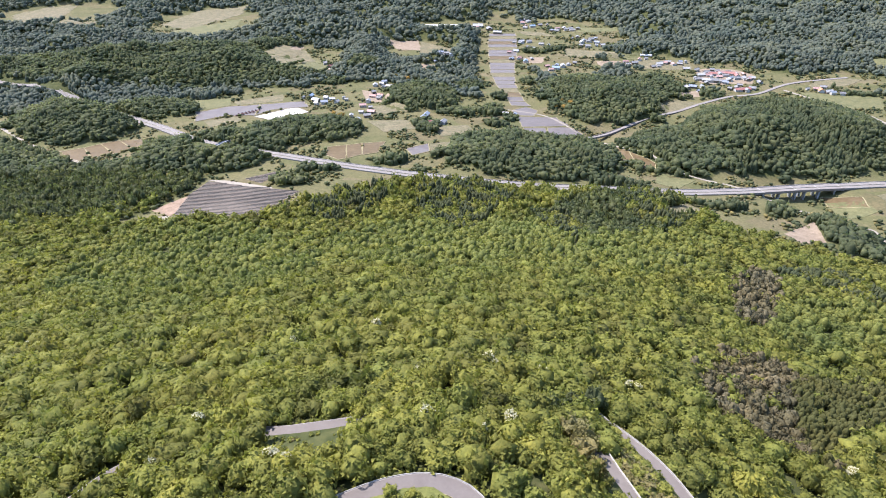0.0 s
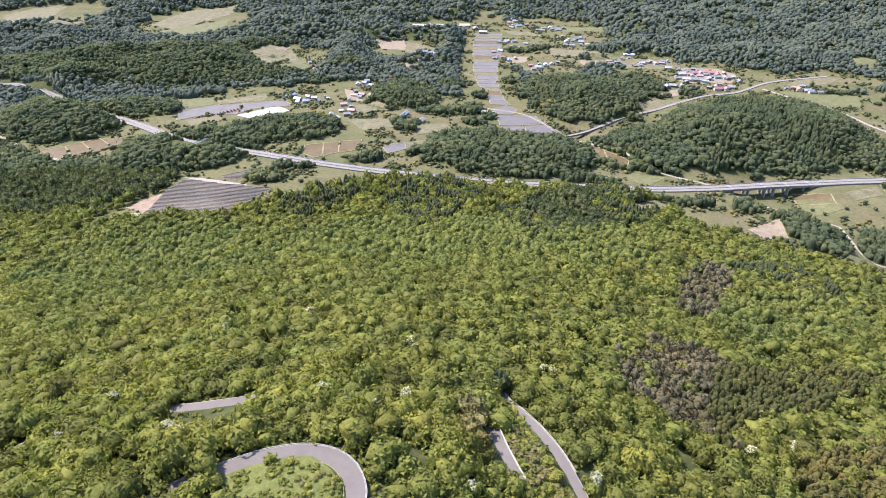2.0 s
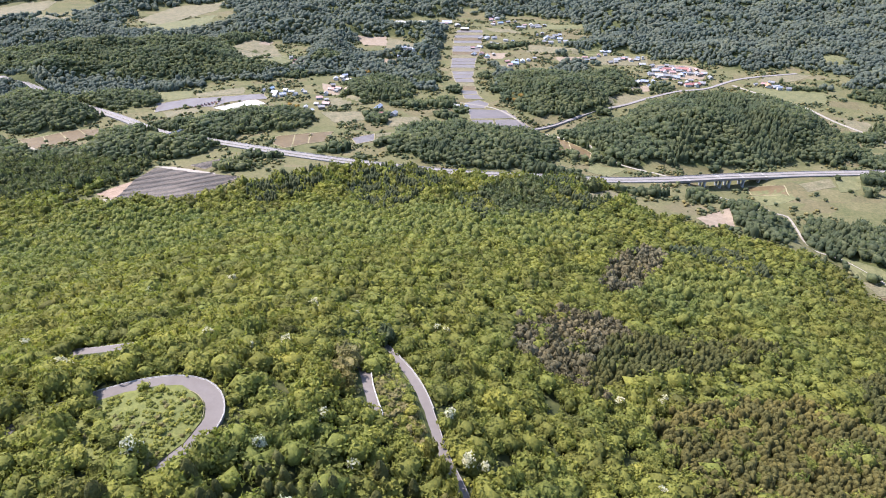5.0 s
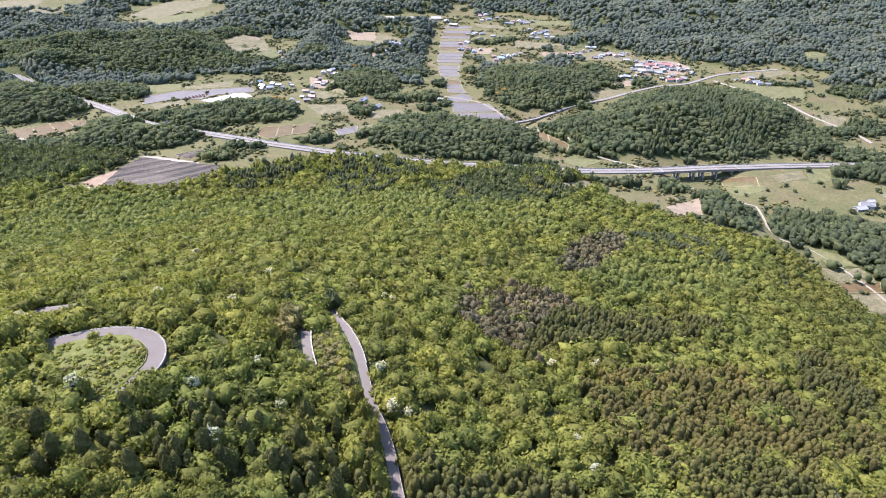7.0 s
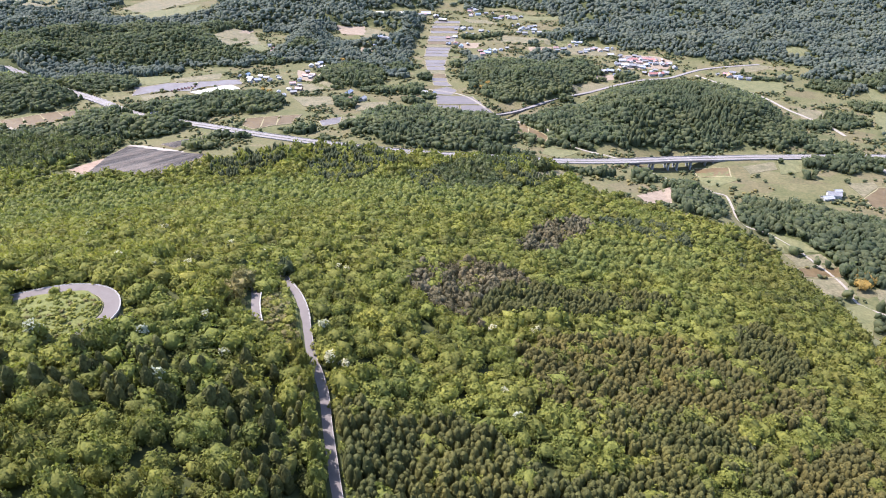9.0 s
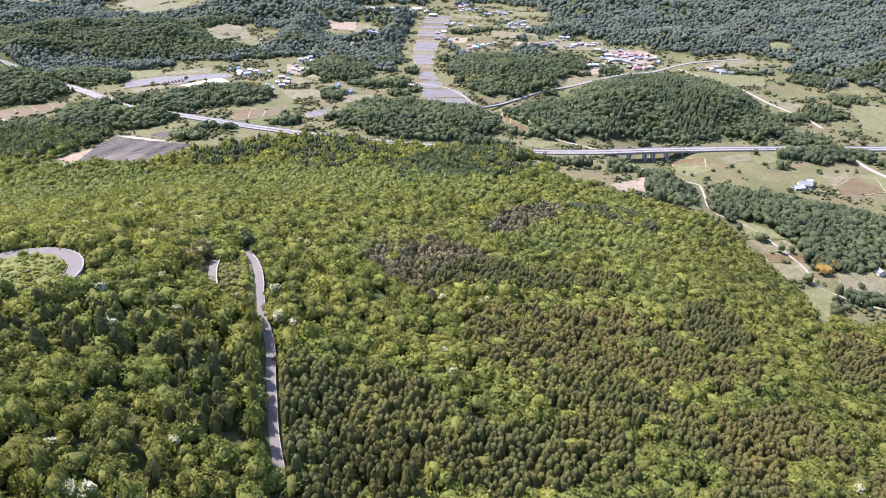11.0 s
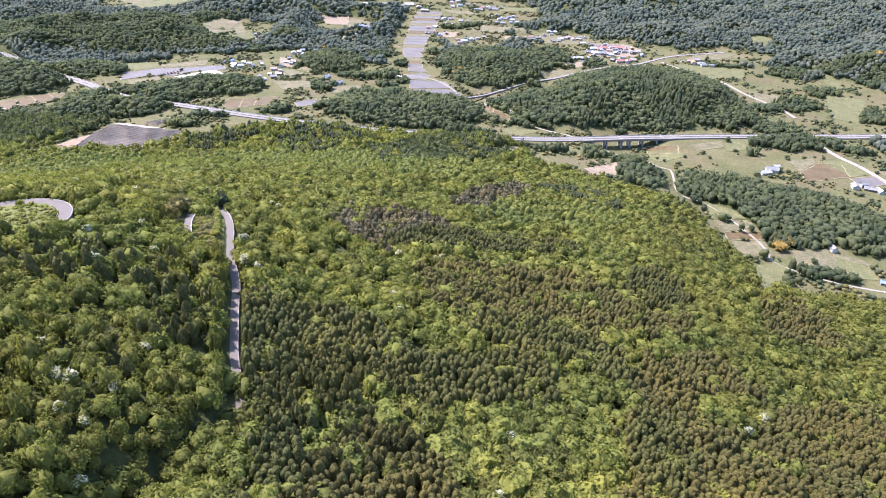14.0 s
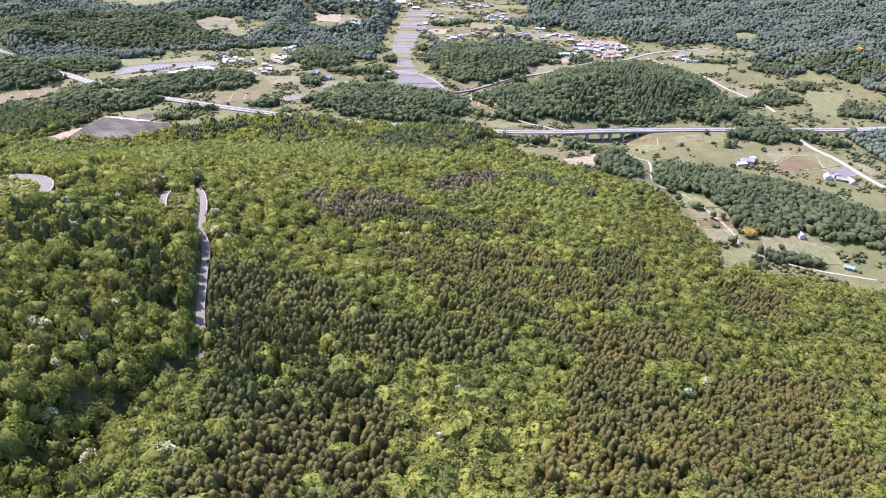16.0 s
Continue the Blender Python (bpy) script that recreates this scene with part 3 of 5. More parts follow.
def ground_material():
    m, nt, b = material("meadow_and_forest_floor", 0.95, 0.1)
    grass = ramp_node(nt, [(0.3, (0.052, 0.057, 0.029)), (0.44, (0.076, 0.077, 0.039)), (0.56, (0.103, 0.094, 0.051)), (0.74, (0.145, 0.124, 0.081))], noise_node(nt, 34, 8, 0.75))
    fine = ramp_node(nt, [(0.3, (0.7, 0.75, 0.7)), (0.7, (1.2, 1.15, 1.1))], noise_node(nt, 4, 4))
    g = nt.nodes.new("ShaderNodeNewGeometry")
    warp = nt.nodes.new("ShaderNodeTexNoise")
    warp.inputs["Scale"].default_value = 0.03
    nt.links.new(g.outputs["Position"], warp.inputs["Vector"])
    add = nt.nodes.new("ShaderNodeVectorMath")
    add.operation = "MULTIPLY_ADD"
    add.inputs[1].default_value = (26, 26, 0)
    nt.links.new(warp.outputs["Color"], add.inputs[0])
    flat = nt.nodes.new("ShaderNodeVectorMath")
    flat.operation = "MULTIPLY"
    flat.inputs[1].default_value = (0.75, 1.25, 0)
    nt.links.new(g.outputs["Position"], flat.inputs[0])
    nt.links.new(flat.outputs[0], add.inputs[2])
    plots = nt.nodes.new("ShaderNodeTexVoronoi")
    plots.inputs["Scale"].default_value = 1 / 42
    nt.links.new(add.outputs[0], plots.inputs["Vector"])
    tone = ramp_node(nt, [(0.0, (0.055, 0.062, 0.029)), (0.35, (0.077, 0.08, 0.037)), (0.6, (0.102, 0.093, 0.05)), (0.8, (0.094, 0.076, 0.047)), (1.0, (0.15, 0.124, 0.085))], plots.outputs["Color"])
    grass = mix_node(nt, grass, tone, 0.55)
    litter = ramp_node(nt, [(0.3, (0.028, 0.036, 0.014)), (0.6, (0.05, 0.055, 0.022)), (0.8, (0.075, 0.07, 0.034))], noise_node(nt, 7, 5))
    a = nt.nodes.new("ShaderNodeAttribute")
    a.attribute_name = "woods"
    nt.links.new(mix_node(nt, mix_node(nt, grass, litter, a.outputs["Fac"]), fine, 1.0, "MULTIPLY"), b.inputs["Base Color"])
    bump_node(nt, b, noise_node(nt, 2.5, 4), 0.5, 0.6)
    return m


def lay_ground():
    v, f = ground_mesh()
    ob = mesh_object("ground", v, f, ground_material(), True)
    p = np.array(v)
    k = (wooded(p[:, 0], p[:, 1]) > 0).astype(np.float32)
    ob.data.attributes.new("woods", "FLOAT", "POINT").data.foreach_set("value", k)
    return tagged(ob, "grassy valley floor and hillside under the woods", "ground", kind="structure")


lay_ground()


def ribbon(name, line, width, mat, lift=0.3, label="", category="road", height=None):
    """A road bed with a crown of its own thickness, draped along the line."""
    p = np.array(line)
    t = np.gradient(p, axis=0)
    t /= np.linalg.norm(t, axis=1)[:, None]
    n = np.stack([-t[:, 1], t[:, 0]], 1)
    z = ground(p[:, 0], p[:, 1]) if height is None else np.array(height)
    for _ in range(3):
        z[1:-1] = (z[:-2] + 2 * z[1:-1] + z[2:]) / 4
    verts, faces = [], []
    for k in range(len(p)):
        for side, dz in ((0.5, -2.5), (0.5, 0), (-0.5, 0), (-0.5, -2.5)):
            q = p[k] + n[k] * width * side
            verts.append((q[0], q[1], z[k] + lift + dz))
    for k in range(len(p) - 1):
        a = 4 * k
        for j in range(3):
            faces.append((a + j, a + 4 + j, a + 5 + j, a + 1 + j))
    ob = mesh_object(name, verts, faces, mat)
    return tagged(ob, label, category, kind="structure") if label else ob


def bridged(line, x0, x1):
    """Heights along a line, level-graded across a dip between two places on x."""
    p = np.array(line)
    z = ground(p[:, 0], p[:, 1])
    a, b = np.argmax(p[:, 0] >= x0), np.argmax(p[:, 0] >= x1)
    z[a : b + 1] = np.linspace(z[a], z[b], b - a + 1)
    for _ in range(12):
        z[1:-1] = (z[:-2] + 2 * z[1:-1] + z[2:]) / 4
    return z


def offset(line, d):
    p = np.array(line)
    t = np.gradient(p, axis=0)
    t /= np.linalg.norm(t, axis=1)[:, None]
    return p + np.stack([-t[:, 1], t[:, 0]], 1) * d


def strip(name, line, heights, d, width, z0, z1, mat, parent, label=""):
    """A long bar along a road, d metres to its left: painted line, kerb, rail or barrier."""
    a, b = offset(line, d + width / 2), offset(line, d - width / 2)
    verts, faces = [], []
    for k in range(len(a)):
        for q, z in ((a, z0), (a, z1), (b, z1), (b, z0)):
            verts.append((q[k][0], q[k][1], heights[k] + z))
        if k:
            n = 4 * k
            faces += [(n + j - 4, n + j, n + (j + 1) % 4, n + (j + 1) % 4 - 4) for j in range(4)]
    ob = mesh_object(name, verts, faces, mat)
    ob.parent = parent
    return tagged(ob, label) if label else ob


def road_heights(line):
    p = np.array(line)
    z = ground(p[:, 0], p[:, 1])
    for _ in range(3):
        z[1:-1] = (z[:-2] + 2 * z[1:-1] + z[2:]) / 4
    return z


# motorway: two carriageways, painted lines, median barrier and side rails, on a bridge over the stream
MOTOR_Z = bridged(HIGHWAY, 428, 612)
motorway = ribbon("road_motorway", HIGHWAY, 19, MAT["motorway"], 1.2, "pale grey four-lane motorway across the valley", height=MOTOR_Z.copy())
MOTOR_Z = MOTOR_Z + 1.2
strip("median_barrier", HIGHWAY, MOTOR_Z, 0, 0.5, -0.1, 0.8, MAT["steel"], motorway, "pale steel median barrier")
strip("median_strip", HIGHWAY, MOTOR_Z, 0, 1.6, -0.1, 0.05, MAT["bund"], motorway, "narrow grassy median strip")
for d in (8.2, -8.2):
    strip("edge_line", HIGHWAY, MOTOR_Z, d, 0.35, -0.1, 0.02, MAT["line"], motorway, "white painted edge line")
for d in (9.3, -9.3):
    strip("guard_rail", HIGHWAY, MOTOR_Z, d, 0.35, -0.1, 0.9, MAT["steel"], motorway, "galvanised guard rail")


def motorway_bridge():
    base = tagged(new("motorway_bridge"), "stained concrete motorway bridge on slab piers over a stream", "bridge")
    p = np.array(HIGHWAY)
    w = (p[:, 0] > 448) & (p[:, 0] < 600)
    part_line, z = p[w], MOTOR_Z[w]
    for d in (4.9, -4.9):
        strip("deck_girder", part_line, z, d, 9.0, -2.6, -0.12, MAT["bridge"], base, "shaded concrete box girder")
    for d in (9.8, -9.8):
        strip("parapet", part_line, z, d, 0.5, -1.4, 1.3, MAT["concrete"], base, "pale concrete parapet")
    t = np.gradient(part_line, axis=0)
    for x in (466, 507, 549, 588):
        k = int(np.argmin(np.abs(part_line[:, 0] - x)))
        bm = bmesh.new()
        bmesh.ops.create_cube(bm, size=1, matrix=Matrix.Diagonal((0.9, 17.5, 0.12, 1)))
        me = bpy.data.meshes.new("expansion_joint")
        bm.to_mesh(me)
        bm.free()
        me.materials.append(MAT["line"])
        ob = tagged(new("expansion_joint", me), "pale expansion joint across the deck")
        ob.parent = base
        ob.matrix_basis = pose(part_line[k][0], part_line[k][1], z[k] + 0.03, 0, 0, math.degrees(math.atan2(t[k][1], t[k][0])))
    for x in (466, 486, 507, 528, 549, 570, 588):
        k = int(np.argmin(np.abs(part_line[:, 0] - x)))
        turn = math.degrees(math.atan2(t[k][1], t[k][0]))
        for d in (5.2, -5.2):
            q = offset(part_line, d)[k]
            bm = bmesh.new()
            bmesh.ops.create_cube(bm, size=1, matrix=Matrix.Diagonal((1.8, 5.6, 16, 1)))
            bmesh.ops.create_cube(bm, size=1, matrix=Matrix.Translation((0, 0, 7.4)) @ Matrix.Diagonal((2.4, 8.0, 1.4, 1)))
            bmesh.ops.bevel(bm, geom=bm.edges[:], offset=0.2, segments=1, affect="EDGES")
            me = bpy.data.meshes.new("pier")
            bm.to_mesh(me)
            bm.free()
            me.materials.append(MAT["bridge"])
            ob = new("pier", me)
            ob.parent = base
            ob.matrix_basis = pose(q[0], q[1], z[k] - 2.6 - 8.1, 0, 0, turn)


motorway_bridge()

# mountain roads with their white kerb walls
bend = ribbon("road_mountain", HAIRPIN, 6, MAT["asphalt"], 0.5, "grey mountain road winding between the trees")
loop = ribbon("road_hairpin", LOOP, 6.8, MAT["asphalt"], 0.5, "grey asphalt hairpin bend round a grassy knoll")
down = ribbon("road_descent", DESCENT, 5.6, MAT["asphalt"], 0.5, "grey mountain road running down through the trees")
for road, line, edges in ((bend, HAIRPIN, (2.8,)), (loop, LOOP, (3.15,)), (down, DESCENT, (2.6,))):
    z = road_heights(line) + 0.5
    for d in edges:
        strip("edge_line", line, z, d, 0.1, -0.1, 0.015, MAT["line"], road, "worn white edge line")
z = road_heights(LOOP) + 0.5
strip("kerb_wall", LOOP[22:], z[22:], 3.5, 0.16, -0.3, 0.2, MAT["line"], loop, "low whitish concrete kerb wall")
strip("inner_kerb", LOOP[24:], z[24:], -3.5, 0.22, -0.3, 0.22, MAT["bund"], loop, "low grassy earth kerb")
z = road_heights(DESCENT) + 0.5
k = [n for n, q in enumerate(DESCENT) if q[0] > 62 and q[1] > 146]
strip("kerb_wall", DESCENT[k[0] : k[-1]], z[k[0] : k[-1]], 3.0, 0.16, -0.3, 0.45, MAT["line"], down, "whitish concrete guard wall")
z = road_heights(HAIRPIN) + 0.5
k = [n for n, q in enumerate(HAIRPIN) if q[0] > 56 and q[1] < 172]
strip("kerb_wall", HAIRPIN[k[0] : k[-1]], z[k[0] : k[-1]], 3.1, 0.3, -0.3, 0.4, MAT["line"], bend, "whitish concrete kerb")

over_z = bridged(OVERPASS, 238, 318)
over = ribbon("road_overpass", OVERPASS, 7.5, MAT["motorway"], 1.0, "pale valley road climbing past the wooded hill", height=over_z.copy())
for d in (3.9, -3.9):
    strip("parapet", OVERPASS[2:14], over_z[2:14] + 1.0, d, 0.4, -1.2, 1.0, MAT["concrete"], over, "pale concrete parapet")
ribbon("road_lane", LANE, 4.5, MAT["gravel"], 0.4, "pale farm lane beside the paddies")
ribbon("road_track", TRACK, 7, MAT["gravel"], 0.4, "pale gravel track round the wooded hill")
ribbon("road_farm", FARM_ROAD, 9, MAT["gravel"], 0.5, "wide pale road between the fields")
ribbon("road_field_path", FIELD_PATH, 3.2, MAT["gravel"], 0.4, "narrow pale field path along the stream")

# ---- woods ----
def ball(level):
    bm = bmesh.new()
    bmesh.ops.create_icosphere(bm, subdivisions=level, radius=1)
    v = np.array([p.co for p in bm.verts])
    f = np.array([[q.index for q in p.verts] for p in bm.faces])
    bm.free()
    return v, f


def cards(points, normals, size, rng):
    """Leafy sprays: crooked three-cornered tufts that lie over the points like loose scales."""
    n = len(points)
    a = np.cross(normals, rng.normal(size=(n, 3)))
    a /= np.linalg.norm(a, axis=1)[:, None]
    b = np.cross(normals, a) + normals * rng.uniform(-0.35, 0.75, (n, 1))
    s = size * rng.uniform(0.6, 1.3, (n, 1))
    v = np.stack([points - a * s, points + a * s * 0.9, points + b * s * 1.3], 1).reshape(-1, 3)
    return v, np.arange(3 * n).reshape(-1, 3)


def broad_shape(level, tufts, seed, size=0.15):
    """A spreading crown of rounded boughs with leaf sprays over them, one metre in radius, foot at z = 0."""
    rng = np.random.RandomState(seed)
    v, f = ball(level)
    f = f[v[f][:, :, 2].mean(1) > -0.45]
    many = 26 if level > 1 else 12
    boughs = rng.normal(size=(many, 3))
    boughs[:, 2] = np.abs(boughs[:, 2]) * 0.9 - 0.1
    boughs /= np.linalg.norm(boughs, axis=1)[:, None]
    reach = rng.uniform(0.3, 1.15, many)
    wide = 0.40 if level > 1 else 0.55
    stretch = np.array((rng.uniform(0.85, 1.2), rng.uniform(0.85, 1.2), rng.uniform(0.72, 0.92)))

    def shape(d):
        near = np.sqrt(np.clip(2 - 2 * d @ boughs.T, 0, None)) / wide
        r = 0.60 + 0.5 * np.max(np.sqrt(np.clip(1 - near**2, 0, 1)) * reach, axis=1)
        p = d * r[:, None] * stretch
        p[:, 2] += 0.55
        return p

    p = shape(v) + rng.normal(size=v.shape) * (0.05 if level > 1 else 0.07)
    if tufts:
        d = rng.normal(size=(tufts, 3))
        d[:, 2] = np.abs(d[:, 2]) * 1.1 - 0.3
        d /= np.linalg.norm(d, axis=1)[:, None]
        k = tufts // 2
        d[:k] = boughs[rng.randint(many, size=k)] + rng.normal(size=(k, 3)) * 0.16
        d /= np.linalg.norm(d, axis=1)[:, None]
        up = d + np.array((0, 0, 0.35)) + rng.normal(size=d.shape) * 0.55
        tv, tf = cards(shape(d) * rng.uniform(0.96, 1.08, (tufts, 1)), up / np.linalg.norm(up, axis=1)[:, None], size, rng)
        p, f = np.vstack([p, tv]), np.vstack([f, tf + len(p)])
    return p, f


def cone_shape(sides, tiers, tufts, seed, size=0.2):
    """A dense conifer with a rounded, slightly ragged top, one metre in radius, three metres high."""
    rng = np.random.RandomState(seed)

    def girth(h):
        return np.clip(1 - (h / 3.12) ** 2.3, 0, 1) ** 0.66

    heights = 3.0 * np.linspace(0, 1, tiers + 1)[:-1] ** 0.8 + 0.15
    v, f = [], []
    for k, h in enumerate(heights):
        for s in range(sides):
            a = 2 * math.pi * (s + 0.5 * (k % 2)) / sides
            q = girth(h) * rng.uniform(0.78, 1.14)
            v.append((q * math.cos(a), q * math.sin(a), h + rng.uniform(-0.16, 0.16)))
    v.append((rng.normal() * 0.07, rng.normal() * 0.07, 3.1))
    for k in range(tiers):
        for s in range(sides):
            a, b = k * sides + s, k * sides + (s + 1) % sides
            if k == tiers - 1:
                f.append((a, b, len(v) - 1))
            elif k % 2:
                f += [(a, b, b + sides), (a, b + sides, a + sides)]
            else:
                f += [(a, b, a + sides), (b, b + sides, a + sides)]
    p, f = np.array(v), np.array(f)
    if tufts:
        h = 3 * rng.uniform(0.15, 0.97, tufts)
        a = rng.uniform(0, 2 * math.pi, tufts)
        r = girth(h) * rng.uniform(0.88, 1.04, tufts)
        c = np.stack([r * np.cos(a), r * np.sin(a), h], 1)
        nrm = np.stack([np.cos(a), np.sin(a), 0.6 + 0 * a], 1) + rng.normal(size=(tufts, 3)) * 0.5
        tv, tf = cards(c, nrm / np.linalg.norm(nrm, axis=1)[:, None], size, rng)
        p, f = np.vstack([p, tv]), np.vstack([f, tf + len(p)])
    return p, f


def joined(name, shapes, places, radius, height, tint, mat, label, category, seed=0, smooth=False):
    """Many trees in one mesh. places: n x 3 feet; each takes one of the shapes at random, with its own turn, size and tint."""
    n = len(places)
    if not n:
        return None
    rng = np.random.RandomState(seed)
    pick = rng.randint(len(shapes), size=n)
    turn = rng.uniform(0, 2 * math.pi, n)
    vs, fs, ts, at = [], [], [], 0
    for k, (sv, sf) in enumerate(shapes):
        w = np.where(pick == k)[0]
        if not len(w):
            continue
        c, s = np.cos(turn[w])[:, None], np.sin(turn[w])[:, None]
        top = sv[:, 2].max()
        x = (sv[:, 0] * c - sv[:, 1] * s) * radius[w][:, None] + places[w, 0:1]
        y = (sv[:, 0] * s + sv[:, 1] * c) * radius[w][:, None] + places[w, 1:2]
        z = sv[:, 2] / top * height[w][:, None] + places[w, 2:3]
        vs.append(np.stack([x, y, z], -1).reshape(-1, 3))
        fs.append((sf[None] + (at + np.arange(len(w)) * len(sv))[:, None, None]).reshape(-1, 3))
        ts.append(np.repeat(tint[w], len(sv)))
        at += len(w) * len(sv)
    v, f, t = np.vstack(vs), np.vstack(fs), np.concatenate(ts)
    me = bpy.data.meshes.new(name)
    me.vertices.add(len(v))
    me.vertices.foreach_set("co", v.astype(np.float32).ravel())
    me.loops.add(f.size)
    me.loops.foreach_set("vertex_index", f.astype(np.int32).ravel())
    me.polygons.add(len(f))
    me.polygons.foreach_set("loop_start", np.arange(0, f.size, 3, dtype=np.int32))
    me.attributes.new("tint", "FLOAT", "POINT").data.foreach_set("value", t.astype(np.float32))
    if smooth:
        me.polygons.foreach_set("use_smooth", np.ones(len(f), bool))
    me.materials.append(mat)
    me.update(calc_edges=True)
    return tagged(new(name, me), label, category, kind="stuff")


def scatter(x0, x1, y0, y1, step, seed):
    rng = np.random.RandomState(seed)
    gx, gy = np.meshgrid(np.arange(x0, x1, step), np.arange(y0, y1, step))
    gx[1::2] += step / 2
    return (gx + rng.uniform(-0.38, 0.38, gx.shape) * step).ravel(), (gy + rng.uniform(-0.38, 0.38, gy.shape) * step).ravel()


def in_view(x, y):
    """The part of the plan that the flight looks over, with a margin."""
    left = x > -0.80 * (y + 40) - 130
    right = x < 330 + 0.82 * (y + 230)
    return left & right & (y > -135)


SINGLE_BROAD, SINGLE_CEDAR = [], []


def plant():
    rng = np.random.RandomState(5)
    broad = {0: [broad_shape(1, 150, 10 + k, 0.142) for k in range(8)], 3: [broad_shape(1, 250, 20 + k, 0.112) for k in range(8)], 1: [broad_shape(1, 56, 30 + k, 0.175) for k in range(6)], 2: [broad_shape(1, 22, 50 + k, 0.26) for k in range(6)]}
    cone = {0: [cone_shape(7, 4, 56, 70 + k, 0.2) for k in range(6)], 3: [cone_shape(8, 6, 80, 75 + k, 0.16) for k in range(6)], 1: [cone_shape(6, 4, 26, 80 + k, 0.23) for k in range(5)], 2: [cone_shape(6, 3, 6, 90 + k, 0.26) for k in range(5)]}
    x, y = scatter(-900, 1050, -135, 900, 4.1, 1)
    k = stand_kind(x, y)
    chance = np.choose(k, [0.60, 0.7, 0.45, 0.75, 0.0, 0.0, 0.5, 0.64])
    x2, y2 = scatter(-320, 620, -135, 900, 3.2, 2)
    k2 = stand_kind(x2, y2)
    chance2 = np.choose(k2, [0, 0, 0, 0, 0.9, 0.8, 0, 0])
    x, y, k, chance = np.r_[x, x2], np.r_[y, y2], np.r_[k, k2], np.r_[chance, chance2]
    n = len(x)
    odd = rng.uniform(size=n)
    deep = k == 7
    k = np.where(k == 6, np.where(odd < 0.35, 4, 0), np.where(k == 7, 0, k))
    odd = np.where((k >= 4) & (wave(x, y, 27, 21) + 0.4 * wave(x, y, 11, 22) > 0.85), 0.95, odd)
    chance = np.where((k >= 3) & (odd > 0.91), 0.5 * chance, chance)
    k = np.where((k >= 3) & (odd > 0.91), 0, k)
    k = np.where((k == 4) & (y > 380) & (wave(x, y, 40, 27) + rng.normal(size=n) * 0.3 > 0.1), 0, k)
    lod = np.where((y < 215) & (x > -170) & (x < 440), 0, np.where(y < 450, 1, 2))
    big = ramp(90 - y, 0, 70) * ramp(135 - x, 0, 30)
    lod = np.where((big > 0.25) & (x > -50) & (y > -130), 3, lod)
    chance = chance * np.choose(lod, [1.0, 1.0, 0.8, 1.0]) * (1 - 0.08 * big) * np.where(np.isin(k, (0, 1)) & (y > 210), 0.72, 1)
    w = (rng.uniform(size=n) < chance) & in_view(x, y)
    x, y, k, lod, deep = x[w], y[w], k[w], lod[w], deep[w]
    w = (wooded(x, y) == 1) & clear_of_roads(x, y) & ~inside(x, y, KNOLL) & ~inside(x, y, STRIP) & ~inside(x, y, VERGE) & ~on_field(x, y) & (np.hypot((x - 350) / 1.3, y - 166) > 6)
    x, y, k, lod, deep = x[w], y[w], k[w], lod[w], deep[w]
    n = len(x)
    patch = 0.5 + 0.5 * wave(x, y, 46, 11)
    swell = 1 + 0.2 * wave(x, y, 36, 6) + 0.13 * wave(x, y, 15, 16)
    size = rng.uniform(0, 1, n) ** 1.3
    r = np.choose(k, [2.9 + 2.9 * size, 2.6 + 1.1 * size, 3.6 + 2.4 * size, 2.6 + 1.4 * size, 2.1 + 0.9 * size, 2.15 + 0.9 * size, 2.5 + size])
    h = np.choose(k, [5.8 + 4.2 * size, 7 + 2.5 * size, 7 + 5 * size, 7 + 3.5 * size, 8.8 + 2.6 * size, 8 + 2.4 * size, 8 + size]) * swell
    big = ramp(90 - y, 0, 70) * ramp(135 - x, 0, 30)
    r, h = r * (1 - 0.1 * big), h * (1 + 0.25 * big) * (1 + big * (0.26 * wave(x, y, 19, 31) + 0.22 * wave(x, y, 11, 37))) * (1 + 0.55 * ramp(y, 640, 740))
    wide = np.isin(k, (0, 1))
    r = r * np.where(wide, np.where(y > 210, 1.28, 1.1), 1)
    h = h * np.where(wide, 1 + 0.2 * wave(x, y, 25, 33) + 0.25 * (size - 0.4), 1)
    tint = np.clip(0.42 * rng.uniform(0, 1, n) + 0.44 * patch + 0.14 * (0.5 + 0.7 * wave(x, y, 17, 23)), 0, 1)
    tint = tint * np.where(deep, 0.52, 1) * (1 - 0.28 * big) * np.where((k == 4) & (y > 185), 0.3, 1) * np.where(k == 2, 0.75, 1) * np.where((k == 0) & (y > 200), 0.86, 1) * (1 - 0.3 * ramp(x, 360, 430) * (y < 420))
    foot = np.stack([x, y, ground(x, y) - 0.5], 1)
    words = {"broad": "dense fresh green broadleaf forest on the slope", "larch": "bright green larch plantation on the upper slope", "wood": "dark green mixed trees at the forest edge",
             "grey": "withered grey-brown pines among green trees", "cedar": "dark olive cedar plantation with pointed crowns", "rust": "rusty olive cedar plantation covering the slope"}
    # the trees that the flight passes nearest stand as trees of their own
    single = np.zeros(n, bool)
    for group, store, mid in (((0, 2), SINGLE_BROAD, (225, -5)), ((4, 5), SINGLE_CEDAR, (165, 30))):
        w = np.where(np.isin(k, group))[0]
        w = w[np.argsort((x[w] - mid[0]) ** 2 + (y[w] - mid[1]) ** 2)[:295]]
        single[w] = True
        store.extend(zip(x[w], y[w], r[w], h[w], k[w]))
